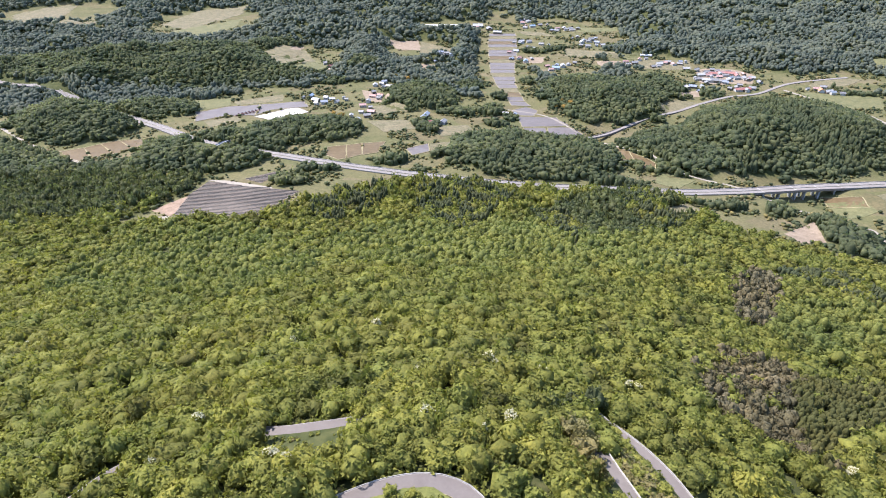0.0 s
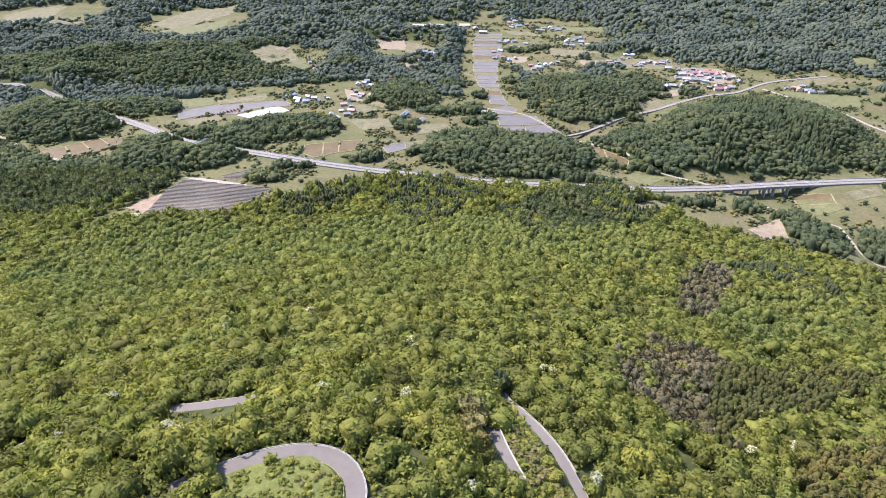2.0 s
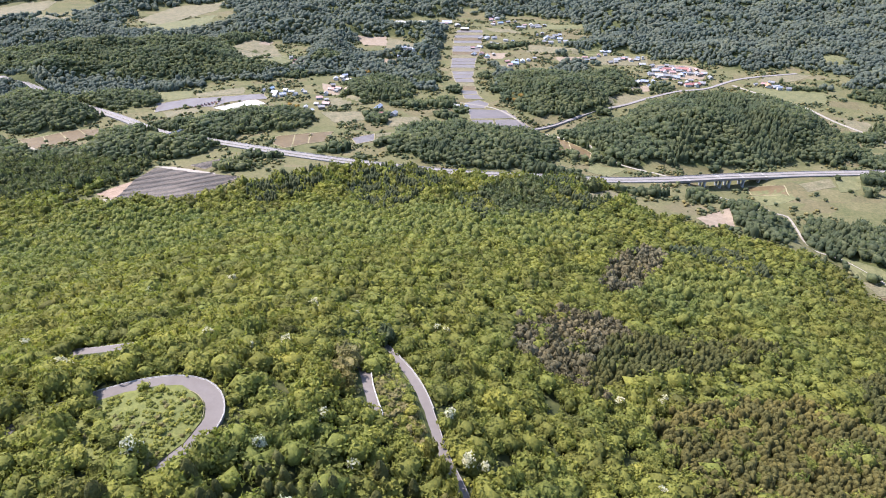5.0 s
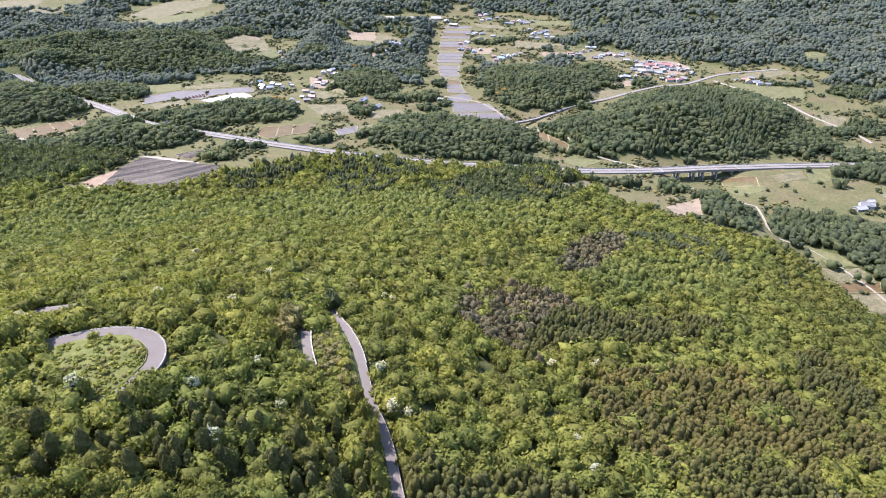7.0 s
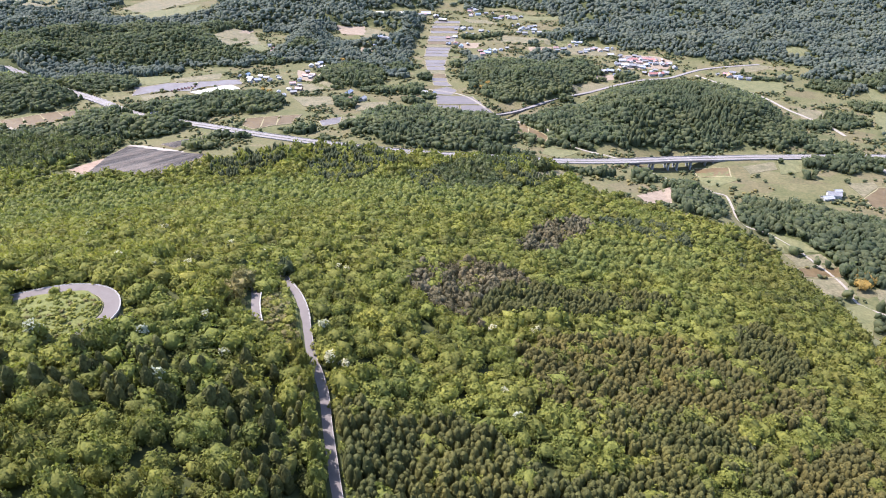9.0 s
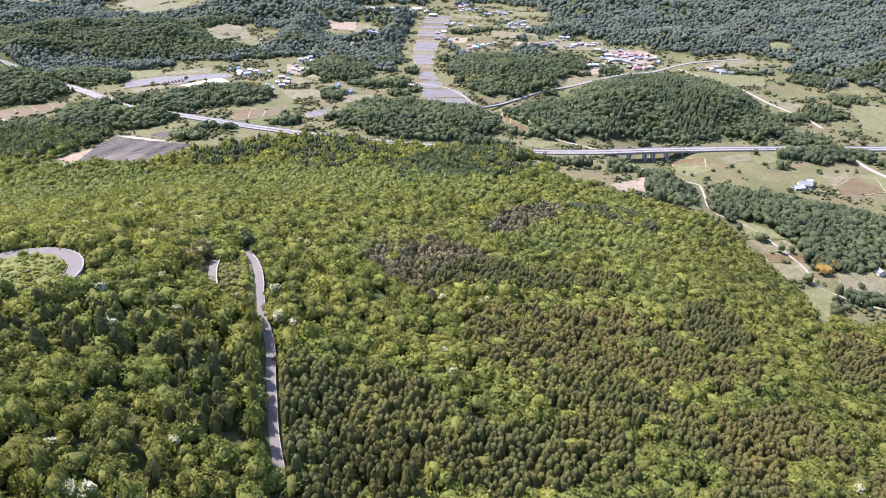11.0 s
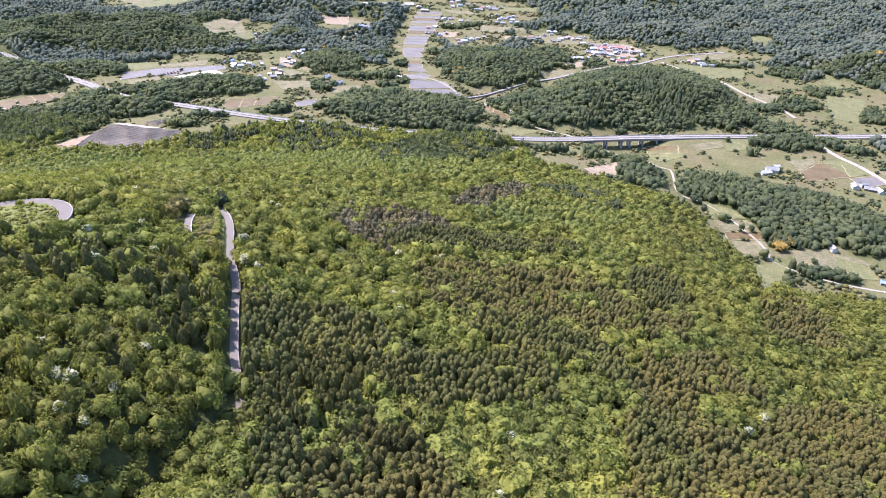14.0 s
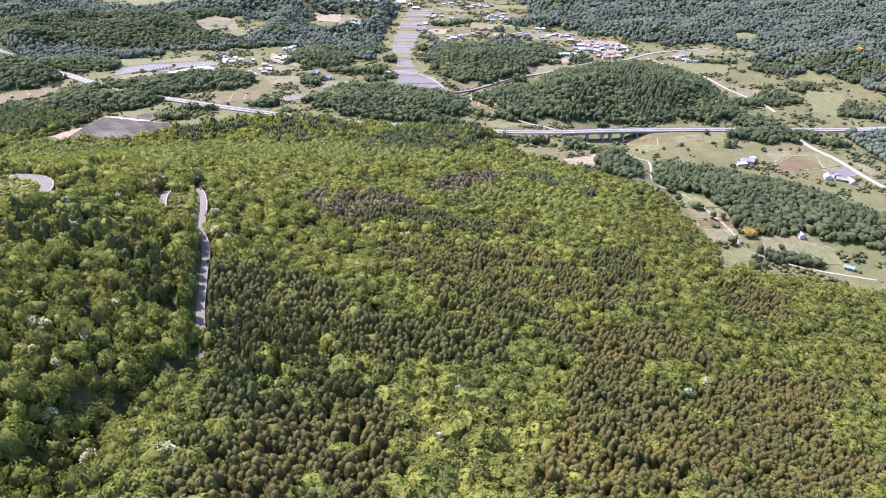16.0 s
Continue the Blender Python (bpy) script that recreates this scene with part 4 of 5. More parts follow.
    for kk, name in enumerate(KINDS[:6]):
        for d in range(4):
            s = (k == kk) & (lod == d) & ~single
            shapes = cone[d] if name == "cedar" else cone[d][:2] + broad[d][:3] if name == "larch" else cone[d] if name == "rust" else cone[d][:2] + broad[d][:4] if name == "grey" else broad[d]
            joined(name + "_forest", shapes, foot[s], r[s], h[s], tint[s], MAT["edge" if name == "wood" or (name == "cedar" and d == 2) else name], words[name], "forest", 10 * kk + d)
    # mounds and far woods
    x, y = scatter(-2300, 2300, 380, 2700, 6.4, 3)
    k = wooded(x, y)
    w = in_view(x, y) & (k >= 2) & clear_of_roads(x, y) & ~on_field(x, y) & (rng.uniform(size=len(x)) < np.where(y < 1300, 0.85, np.where(y < 1750, 0.6, 0.36)))
    x, y, k = x[w], y[w], k[w]
    n = len(x)
    size = rng.uniform(0, 1, n)
    r = np.where(y < 1300, 4.0 + 4.4 * size**1.5, 4.8 + 3.4 * size**1.5) * np.where(y > 1750, 1.25, 1)
    rise = 1 + 0.28 * wave(x, y, 95, 24) + 0.14 * wave(x, y, 34, 25)
    dark = (wave(x, y, 130, 8) + 0.4 * rng.normal(size=n) > 0.55) | ((oval(x, y, 615, 1060, 58, 170, 10) < 1) & (rng.uniform(size=n) < 0.9))
    tint = np.clip(0.3 * rng.uniform(0, 1, n) + 0.7 * (0.5 + 0.4 * wave(x, y, 150, 12) + 0.25 * wave(x, y, 48, 26)), 0, 1)
    foot = np.stack([x, y, ground(x, y) - 0.5], 1)
    lumps = [broad_shape(1, 4, 110 + q, 0.22) for q in range(6)]
    plain = [broad_shape(1, 0, 120 + q) for q in range(6)]
    spires = [cone_shape(6, 2, 2, 130 + q, 0.3) for q in range(4)] + [broad_shape(1, 8, 134, 0.34)]
    # the far woods wear leaves with the haze mixed into their colour
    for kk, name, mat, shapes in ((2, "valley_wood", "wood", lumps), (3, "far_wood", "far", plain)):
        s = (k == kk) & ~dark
        joined(name, shapes, foot[s], r[s], ((r * 1.05 + np.where(y < 1300, 6.0, 4.5)) * rise)[s], tint[s], MAT[mat], "dark green broadleaf woods on low valley mounds" if kk == 2 else "far green woods beyond the valley, haze tinted into the leaves", "woods", 41, True)
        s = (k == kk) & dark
        joined(name + "_conifers", spires, foot[s], (r * 0.7)[s], ((r * 0.9 + np.where(y < 1300, 8.5, 7)) * rise)[s], tint[s] * 0.4, MAT[mat], "dark pointed conifers within the valley woods" if kk == 2 else "far dark conifer stands beyond the valley, haze tinted into the needles", "woods", 42, True)

    # scrub and hedges on open ground
    x, y = scatter(-900, 1200, 380, 2000, 5.0, 7)
    thick = 0.9 * wave(x, y, 110, 13) + 0.8 * wave(x, y, 37, 14) + 0.5 * wave(x, y, 16, 15)
    w = in_view(x, y) & (wooded(x, y) == 0) & clear_of_roads(x, y) & ~on_field(x, y) & (thick + 0.15 * rng.normal(size=len(x)) > np.where((oval(x, y, 690, 800, 95, 75, 0) < 1), 1.3, 0.42))
    x, y, thick = x[w], y[w], thick[w]
    n = len(x)
    r = 1.3 + 3.4 * rng.uniform(0, 1, n) ** 1.6 + 1.2 * np.clip(thick - 0.8, 0, 1)
    tint = rng.uniform(0, 1, n)
    foot = np.stack([x, y, ground(x, y) - 0.4], 1)
    s = rng.uniform(size=n) < 0.6
    joined("scrub", plain, foot[s], r[s], (r * 1.1 + 0.5)[s], tint[s], MAT["wood"], "scattered green scrub on the valley floor", "scrub", 51)
    joined("dry_scrub", plain, foot[~s], r[~s], (r * 0.8 + 0.4)[~s], tint[~s], MAT["straw_leaf"], "scattered dry brownish scrub on the valley floor", "scrub", 52)
    # undergrowth of the knoll, the strip between the roads and the verges
    x, y = scatter(-60, 136, 22, 215, 1.7, 8)
    knoll, strip_ = inside(x, y, KNOLL), inside(x, y, STRIP) | inside(x, y, VERGE)
    edge = (np.minimum(np.minimum(away(x, y, LOOP), away(x, y, DESCENT)), away(x, y, HAIRPIN)))
    verge = (edge > 4.2) & (edge < 7.5) & ~knoll
    dice = rng.uniform(size=len(x))
    w = (edge > 4.1) & ((knoll & (dice < 0.7 + 0.3 * wave(x, y, 14, 3))) | (strip_ & (dice < 0.85)) | (verge & (dice < 0.55)))
    x, y, strip_ = x[w], y[w], strip_[w]
    n = len(x)
    r = np.where(strip_, rng.uniform(0.8, 2.2, n), rng.uniform(0.5, 1.3, n))
    foot = np.stack([x, y, ground(x, y) - 0.2], 1)
    s = rng.uniform(size=n) < np.where(strip_, 0.45, 0.1)
    bush = [broad_shape(1, 40, 140 + q, 0.3) for q in range(4)]
    tint = rng.uniform(0.4, 1, n)
    joined("roadside_bushes", bush, foot[~s], r[~s], (r * 1.1 + 0.2)[~s], tint[~s], MAT["broad"], "low green bushes along the mountain road", "undergrowth", 53)
    joined("dry_roadside_bushes", bush, foot[s], r[s], (r * 1.2 + 0.2)[s], tint[s], MAT["straw_leaf"], "dry straw-coloured bushes between the mountain roads", "undergrowth", 54)

    # the slope behind, under the last part of the flight
    x, y = scatter(-150, 480, -420, -133, 6.6, 9)
    w = (rng.uniform(size=len(x)) < 0.85) & clear_of_roads(x, y)
    x, y = x[w], y[w]
    n = len(x)
    r = rng.uniform(4.2, 6.6, n)
    tint = np.clip(0.5 * rng.uniform(0, 1, n) + 0.3 * (0.5 + 0.5 * wave(x, y, 46, 11)), 0, 1)
    joined("broad_forest", broad[1], np.stack([x, y, ground(x, y) - 0.5], 1), r, r * 0.9 + 3.5, tint, MAT["broad"], "dense green broadleaf forest under the flight", "forest", 55)


plant()

# ---- fields ----
def part(name, bm, mat, parent, label=""):
    """Links a bmesh as one mesh object under a thing or a part."""
    me = bpy.data.meshes.new(name)
    bm.to_mesh(me)
    bm.free()
    me.materials.append(mat)
    ob = new(name, me)
    ob.parent = parent
    return tagged(ob, label) if label else ob


FIELD_WORDS = {
    "mud": ("paddy_field", "brown muddy rice paddy with trodden bunds"), "water": ("paddy_field", "flooded grey rice paddy with pale bunds"), "straw": ("dry_field", "dry straw-coloured grass field"),
    "grass": ("grass_field", "young yellow-green grass field"), "soil": ("tilled_field", "pale tilled soil field"), "earth": ("bare_yard", "bare orange earth beside the netted rows"),
    "knoll": ("grass_knoll", "grassy knoll with tufts inside the hairpin bend"), "gravel": ("gravel_yard", "pale gravel patch at the forest edge"), "concrete": ("concrete_yard", "large pale concrete yard beside a pond"),
}


def dense(line, step):
    out = []
    for (ax, ay), (bx, by) in zip(line, line[1:] + line[:1]):
        n = max(1, int(math.hypot(bx - ax, by - ay) / step))
        out += [(ax + (bx - ax) * k / n, ay + (by - ay) * k / n) for k in range(n)]
    return out


def field(kind, line, lift):
    name, words = FIELD_WORDS[kind]
    rim = np.array(dense(line, 9))
    mid = rim.mean(0)
    wob = 1 + 0.06 * wave(rim[:, 0], rim[:, 1], 40, 2)
    rim = mid + (rim - mid) * wob[:, None]
    n = len(rim)
    bm = bmesh.new()
    rings = []
    for s in (1.0, 0.8, 0.55, 0.3):
        q = mid + (rim - mid) * s
        rings.append([bm.verts.new((x, y, z + lift)) for (x, y), z in zip(q, ground(q[:, 0], q[:, 1]))])
    low = [bm.verts.new((v.co.x, v.co.y, v.co.z - 1.5)) for v in rings[0]]
    c = bm.verts.new((*mid, float(ground(*mid)) + lift))
    for a, b in zip([low] + rings, rings):
        for k in range(n):
            bm.faces.new((a[k], a[(k + 1) % n], b[(k + 1) % n], b[k]))
    for k in range(n):
        bm.faces.new((rings[-1][k], rings[-1][(k + 1) % n], c))
    bmesh.ops.recalc_face_normals(bm, faces=bm.faces)
    ob = tagged(part(name, bm, MAT["slab" if kind == "concrete" else kind], None), words, name.replace("_", " "), group="valley fields")
    if kind in ("mud", "water", "concrete"):
        out = mid + (rim - mid) * (1 + 1.6 / np.linalg.norm(rim - mid, axis=1))[:, None]
        z = ground(rim[:, 0], rim[:, 1]) + lift
        bm = bmesh.new()
        rows = [[bm.verts.new((x, y, h + d)) for (x, y), h in zip(p, z)] for p, d in ((rim, -0.2), (mid + (rim - mid) * 1.003, 0.35), (out, 0.35), (out, -1.5))]
        for a, b in zip(rows, rows[1:]):
            for k in range(n):
                bm.faces.new((a[k], a[(k + 1) % n], b[(k + 1) % n], b[k]))
        part("bund", bm, MAT["bund" if kind != "concrete" else "gravel"], ob, "pale trodden bund")
    return ob


for n, (kind, line) in enumerate(FIELDS):
    field(kind, line, 0.3 + 0.012 * (n % 7))

field("knoll", KNOLL, 0.22)
field("knoll", STRIP, 0.2)
def bank(side, y):
    q = np.array(side, float)
    return float(np.interp(y, q[:, 1], q[:, 0]))


for k, y in enumerate(range(1238, 1848, 30)):
    y1 = y + 28.5
    field("straw" if k % 4 == 3 else "mud" if k % 5 == 2 else "water", [(bank(LEFT_BANK, y), y), (bank(RIGHT_BANK, y), y), (bank(RIGHT_BANK, y1), y1), (bank(LEFT_BANK, y1), y1)], 0.35 + 0.05 * (k % 2))


# ---- netted rows on the terrace beside the motorway ----
def netted_rows(line, gap, words):
    base = tagged(new("netted_plot"), words, "farm plot")
    bm = bmesh.new()
    q = np.array(dense(line, 10))
    c = bm.verts.new((*q.mean(0), float(ground(*q.mean(0))) + 0.5))
    v = [bm.verts.new((x, y, z + 0.4)) for (x, y), z in zip(q, ground(q[:, 0], q[:, 1]))]
    for a, b in zip(v, v[1:] + v[:1]):
        bm.faces.new((a, b, c))
    bmesh.ops.recalc_face_normals(bm, faces=bm.faces)
    part("plot_soil", bm, MAT["rowsoil"], base, "bare greyish soil between the rows")
    rng = random.Random(4)
    tilt = -0.2
    cx, cy = q.mean(0)
    s = np.arange(-110, 111, 2.0)
    for d in np.arange(-90, 90, gap):
        x = cx + s + tilt * 0.0
        y = cy + d + s * tilt
        ok = inside(x, y, line)
        if ok.sum() < 6:
            continue
        a = int(np.argmax(ok))
        b = a + int(np.argmin(np.r_[ok[a:], False]))
        x, y = x[a:b], y[a:b]
        if len(x) < 3:
            continue
        bm = bmesh.new()
        prev = None
        for k in range(len(x)):
            z = float(ground(x[k], y[k])) + 0.35
            h = 0.9 + 0.12 * math.sin(k * 0.7 + d)
            ring = [bm.verts.new((x[k], y[k] + dy, z + dz)) for dy, dz in ((-0.85, 0), (-0.6, h * 0.8), (0, h), (0.6, h * 0.8), (0.85, 0))]
            if prev:
                for a in range(4):
                    bm.faces.new((prev[a], prev[a + 1], ring[a + 1], ring[a]))
            prev = ring
        part("net_cover", bm, MAT["net"], base, "dark shade net over a low row")


netted_rows(NETTED[0], 4.6, "dark netted crop rows on a bare terrace")
netted_rows(NETTED[1], 4.6, "small plot of dark netted crop rows")


# ---- houses ----
def house(roof, x, y, long, deep, turn, high, rng):
    z = float(ground(x, y))
    base = new("house")
    words = {"red": "red tin", "pink": "faded red", "orange": "orange tiled", "blue": "blue tin", "bluegrey": "blue-grey tiled", "grey": "grey tiled", "white": "pale metal"}[roof]
    tagged(base, f"small farm house with plastered walls and {words} roof", "house", group="village houses")
    base.matrix_basis = pose(x, y, z, 0, 0, turn)
    walls = "plaster" if rng.random() < 0.7 else "timber"
    a, b = long / 2, deep / 2
    ridge = high + b * rng.uniform(0.45, 0.62)
    bm = bmesh.new()
    v = [bm.verts.new(p) for p in ((-a, -b, -1.5), (a, -b, -1.5), (a, b, -1.5), (-a, b, -1.5), (-a, -b, high), (a, -b, high), (a, b, high), (-a, b, high), (-a, 0, ridge - 0.1), (a, 0, ridge - 0.1))]
    for f in ((0, 1, 5, 4), (2, 3, 7, 6), (1, 2, 6, 9, 5), (3, 0, 4, 8, 7)):
        bm.faces.new([v[k] for k in f])
    part("wall", bm, MAT[walls], base)
    e = 0.9
    for s in (1, -1):
        bm = bmesh.new()
        drop = (ridge - high) / b
        p0, p1 = (0, ridge + 0.12), (s * (b + e), high - e * drop + 0.12)
        w = [bm.verts.new((sx * (a + e), py, pz - t)) for t in (0, 0.25) for sx in (-1, 1) for py, pz in (p0, p1)]
        for f in ((0, 1, 3, 2), (4, 6, 7, 5), (0, 2, 6, 4), (1, 5, 7, 3), (0, 4, 5, 1), (2, 3, 7, 6)):
            bm.faces.new([w[k] for k in f])
        bmesh.ops.recalc_face_normals(bm, faces=bm.faces)
        part("roof_slope", bm, MAT["roof_" + roof], base)
    bm = bmesh.new()
    bmesh.ops.create_cube(bm, size=1, matrix=Matrix.Translation((0, 0, ridge + 0.15)) @ Matrix.Diagonal((2 * a + 2 * e, 0.5, 0.35, 1)))
    part("roof_ridge", bm, MAT["roof_" + roof], base)
    for k in range(max(2, int(long / 4))):
        px = -a + long * (k + 0.5) / max(2, int(long / 4))
        bm = bmesh.new()
        bmesh.ops.create_cube(bm, size=1, matrix=Matrix.Translation((px, -b - 0.02, 1.6)) @ Matrix.Diagonal((1.7, 0.12, 1.3, 1)))
        pane = part("window", bm, MAT["glass"], base, "dark window pane")
        if y < 1320:
            bm = bmesh.new()
            for sx, sz, wx, wz in ((0, 0.72, 1.9, 0.14), (0, -0.72, 1.9, 0.14), (0.9, 0, 0.14, 1.5), (-0.9, 0, 0.14, 1.5)):
                bmesh.ops.create_cube(bm, size=1, matrix=Matrix.Translation((px + sx, -b - 0.05, 1.6 + sz)) @ Matrix.Diagonal((wx, 0.2, wz, 1)))
            part("window_frame", bm, MAT["plaster"], pane, "pale window frame")
    bm = bmesh.new()
    bmesh.ops.create_cube(bm, size=1, matrix=Matrix.Translation((a * 0.15, -b - 0.03, 1.0)) @ Matrix.Diagonal((1.1, 0.12, 2.0, 1)))
    part("door", bm, MAT["timber"], base, "brown timber door")
    return base


# roof, x, y, length, depth
HOUSES = [
    ("blue", -252, 1254, 13, 9), ("bluegrey", -233, 1236, 12, 8), ("white", -221, 1262, 10, 6), ("blue", -268, 1287, 10, 7), ("grey", -209, 1241, 9, 6),
    ("white", -155, 1119, 12, 8), ("grey", -139, 1142, 11, 8), ("pink", -134, 1170, 12, 8), ("pink", -155, 1213, 11, 8), ("grey", -168, 1142, 8, 6),
    ("red", -142, 1286, 12, 9), ("red", -128, 1291, 11, 8), ("white", -145, 1369, 11, 8), ("bluegrey", -128, 1391, 10, 8), ("grey", -113, 1355, 12, 8),
    ("grey", -147, 1245, 9, 7), ("bluegrey", -33, 1147, 26, 8), ("red", -20, 1106, 13, 8), ("grey", 0, 1110, 14, 9), ("white", -10, 1100, 8, 6), ("red", -265, 1527, 14, 9),
]
HOUSES += [
    ("pink", -243, 1487, 9, 7), ("white", 102, 1951, 26, 14), ("grey", 133, 1916, 22, 13), ("white", 153, 1867, 20, 10), ("grey", 79, 1936, 12, 9),
    ("white", 209, 1767, 13, 9), ("grey", 230, 1766, 12, 9), ("bluegrey", 187, 1672, 12, 9), ("bluegrey", 168, 1597, 13, 9), ("red", 187, 1597, 12, 9),
    ("blue", 200, 1575, 13, 9), ("white", 235, 1693, 10, 8), ("grey", 260, 1741, 11, 8), ("blue", 264, 1511, 15, 10), ("white", 283, 1530, 14, 9),
    ("grey", 299, 1544, 10, 8), ("white", 254, 2003, 14, 10), ("grey", 240, 2015, 12, 9), ("blue", 260, 1946, 14, 10), ("grey", 284, 1960, 11, 8),
    ("white", 348, 1916, 15, 10),
]
HOUSES += [
    ("grey", 367, 1896, 15, 10), ("grey", 323, 1891, 12, 8), ("white", 370, 1757, 13, 9), ("grey", 400, 1786, 14, 9), ("bluegrey", 408, 1750, 12, 9),
    ("grey", 378, 1715, 12, 8), ("white", 417, 1721, 11, 8), ("grey", 368, 1812, 10, 8), ("grey", 457, 1552, 14, 9), ("white", 514, 1543, 13, 9),
    ("grey", 538, 1557, 12, 9), ("pink", 548, 1542, 12, 9), ("grey", 564, 1545, 11, 8), ("white", 565, 1503, 13, 9), ("grey", 494, 1524, 10, 8), ("pink", 478, 1583, 9, 7),
    ("white", 582, 1452, 15, 10), ("grey", 600, 1469, 12, 9), ("red", 610, 1456, 15, 10), ("pink", 634, 1468, 16, 10), ("red", 650, 1459, 17, 10),
]
HOUSES += [
    ("red", 660, 1446, 14, 9), ("white", 579, 1408, 16, 10), ("grey", 594, 1404, 14, 10), ("grey", 610, 1400, 15, 9), ("white", 632, 1413, 12, 9),
    ("grey", 669, 1421, 13, 9), ("white", 685, 1424, 11, 8), ("red", 622, 1340, 14, 10), ("red", 640, 1344, 15, 10), ("grey", 656, 1351, 12, 9),
    ("bluegrey", 534, 1364, 14, 9), ("white", 520, 1356, 12, 8), ("grey", 690, 1394, 10, 8), ("pink", 618, 1439, 11, 8), ("grey", 567, 1422, 10, 8),
    ("orange", 794, 1337, 16, 10), ("white", 807, 1329, 15, 9), ("pink", 789, 1347, 9, 7), ("white", 707, 736, 14, 9), ("grey", 721, 745, 16, 11),
    ("white", 734, 758, 8, 6),
]
HOUSES += [
    ("grey", 823, 693, 12, 8), ("grey", 842, 687, 14, 9), ("white", 852, 680, 12, 8), ("grey", 839, 700, 9, 7), ("white", 118, 1176, 9, 6), ("grey", 688, 501, 9, 6),
    ("blue", 710, 428, 9, 6), ("bluegrey", -5, 1566, 13, 9), ("grey", 8, 1559, 11, 8), ("bluegrey", 21, 1549, 12, 9),
]
house_rng = random.Random(11)
# sheds and neighbours crowd the hamlets
for roof, x, y, long, deep in HOUSES[:]:
    if y > 1150 and long < 20:
        for _ in range(1 + (long > 13)):
            HOUSES.append((house_rng.choice(("grey", "grey", "bluegrey", "grey", "pink")), x + house_rng.choice((-1, 1)) * house_rng.uniform(13, 22), y + house_rng.uniform(-20, 24), long * house_rng.uniform(0.5, 0.85), deep * house_rng.uniform(0.6, 0.9)))
for roof, x, y, long, deep in HOUSES:
    long, deep = long * 1.1, deep * 1.1
    house(roof, x, y, long, deep, house_rng.choice((0, 8, -12, 20, 75, 90, -25)) + house_rng.uniform(-6, 6), house_rng.uniform(3.2, 5.6), house_rng)


def greenhouse(x, y, long, deep, turn):
    base = tagged(new("greenhouse"), "long white film greenhouse with a rounded roof", "greenhouse", group="greenhouses")
    base.matrix_basis = pose(x, y, float(ground(x, y)), 0, 0, turn)
    bm = bmesh.new()
    ends = []
    for sx in (-long / 2, long / 2):
        ends.append([bm.verts.new((sx, deep / 2 * math.cos(math.pi * k / 8), max(-1.5 if k in (0, 8) else 0, 4.2 * math.sin(math.pi * k / 8)))) for k in range(9)])
    for k in range(8):
        bm.faces.new((ends[0][k], ends[0][k + 1], ends[1][k + 1], ends[1][k]))
    part("film_cover", bm, MAT["film"], base)
    for sx in (-1, 1):
        bm = bmesh.new()
        bm.faces.new([bm.verts.new((sx * (long / 2 - 0.05), 0.98 * deep / 2 * math.cos(math.pi * k / 8), 4.1 * math.sin(math.pi * k / 8) - (1.5 if k in (0, 8) else 0))) for k in range(9)])
        part("end_wall", bm, MAT["film"], base)


for x, y, long, deep, turn in ((0, 1964, 104, 16, -1), (0, 1946, 104, 14, -1), (-36, 1924, 40, 12, -10), (24, 1904, 48, 14, -14), (503, 1620, 28, 9, -8)):
    greenhouse(x, y, long, deep, turn)


# ---- a farm flyover across the motorway, and rows of red machinery on the yard ----
def flyover(x, y, turn, long):
    base = tagged(new("farm_flyover"), "small grey farm flyover with blue-grey railings over the motorway", "bridge")
    base.matrix_basis = pose(x, y, float(ground(x, y)) + 7.0, 0, 0, turn)
    for name, size, at, mat in (("deck", (long, 5.0, 0.8), (0, 0, 0), "bridge"), ("railing", (long, 0.25, 1.2), (0, 2.4, 1.0), "roof_bluegrey"), ("railing", (long, 0.25, 1.2), (0, -2.4, 1.0), "roof_bluegrey"),
                                ("pier", (1.2, 4.0, 9.0), (-long * 0.3, 0, -4.9), "bridge"), ("pier", (1.2, 4.0, 9.0), (long * 0.3, 0, -4.9), "bridge")):
        bm = bmesh.new()
        bmesh.ops.create_cube(bm, size=1, matrix=Matrix.Translation(at) @ Matrix.Diagonal((*size, 1)))
        bmesh.ops.bevel(bm, geom=bm.edges[:], offset=0.08, segments=1, affect="EDGES")
        part(name, bm, MAT[mat], base)


flyover(-352, 984, 62, 34)


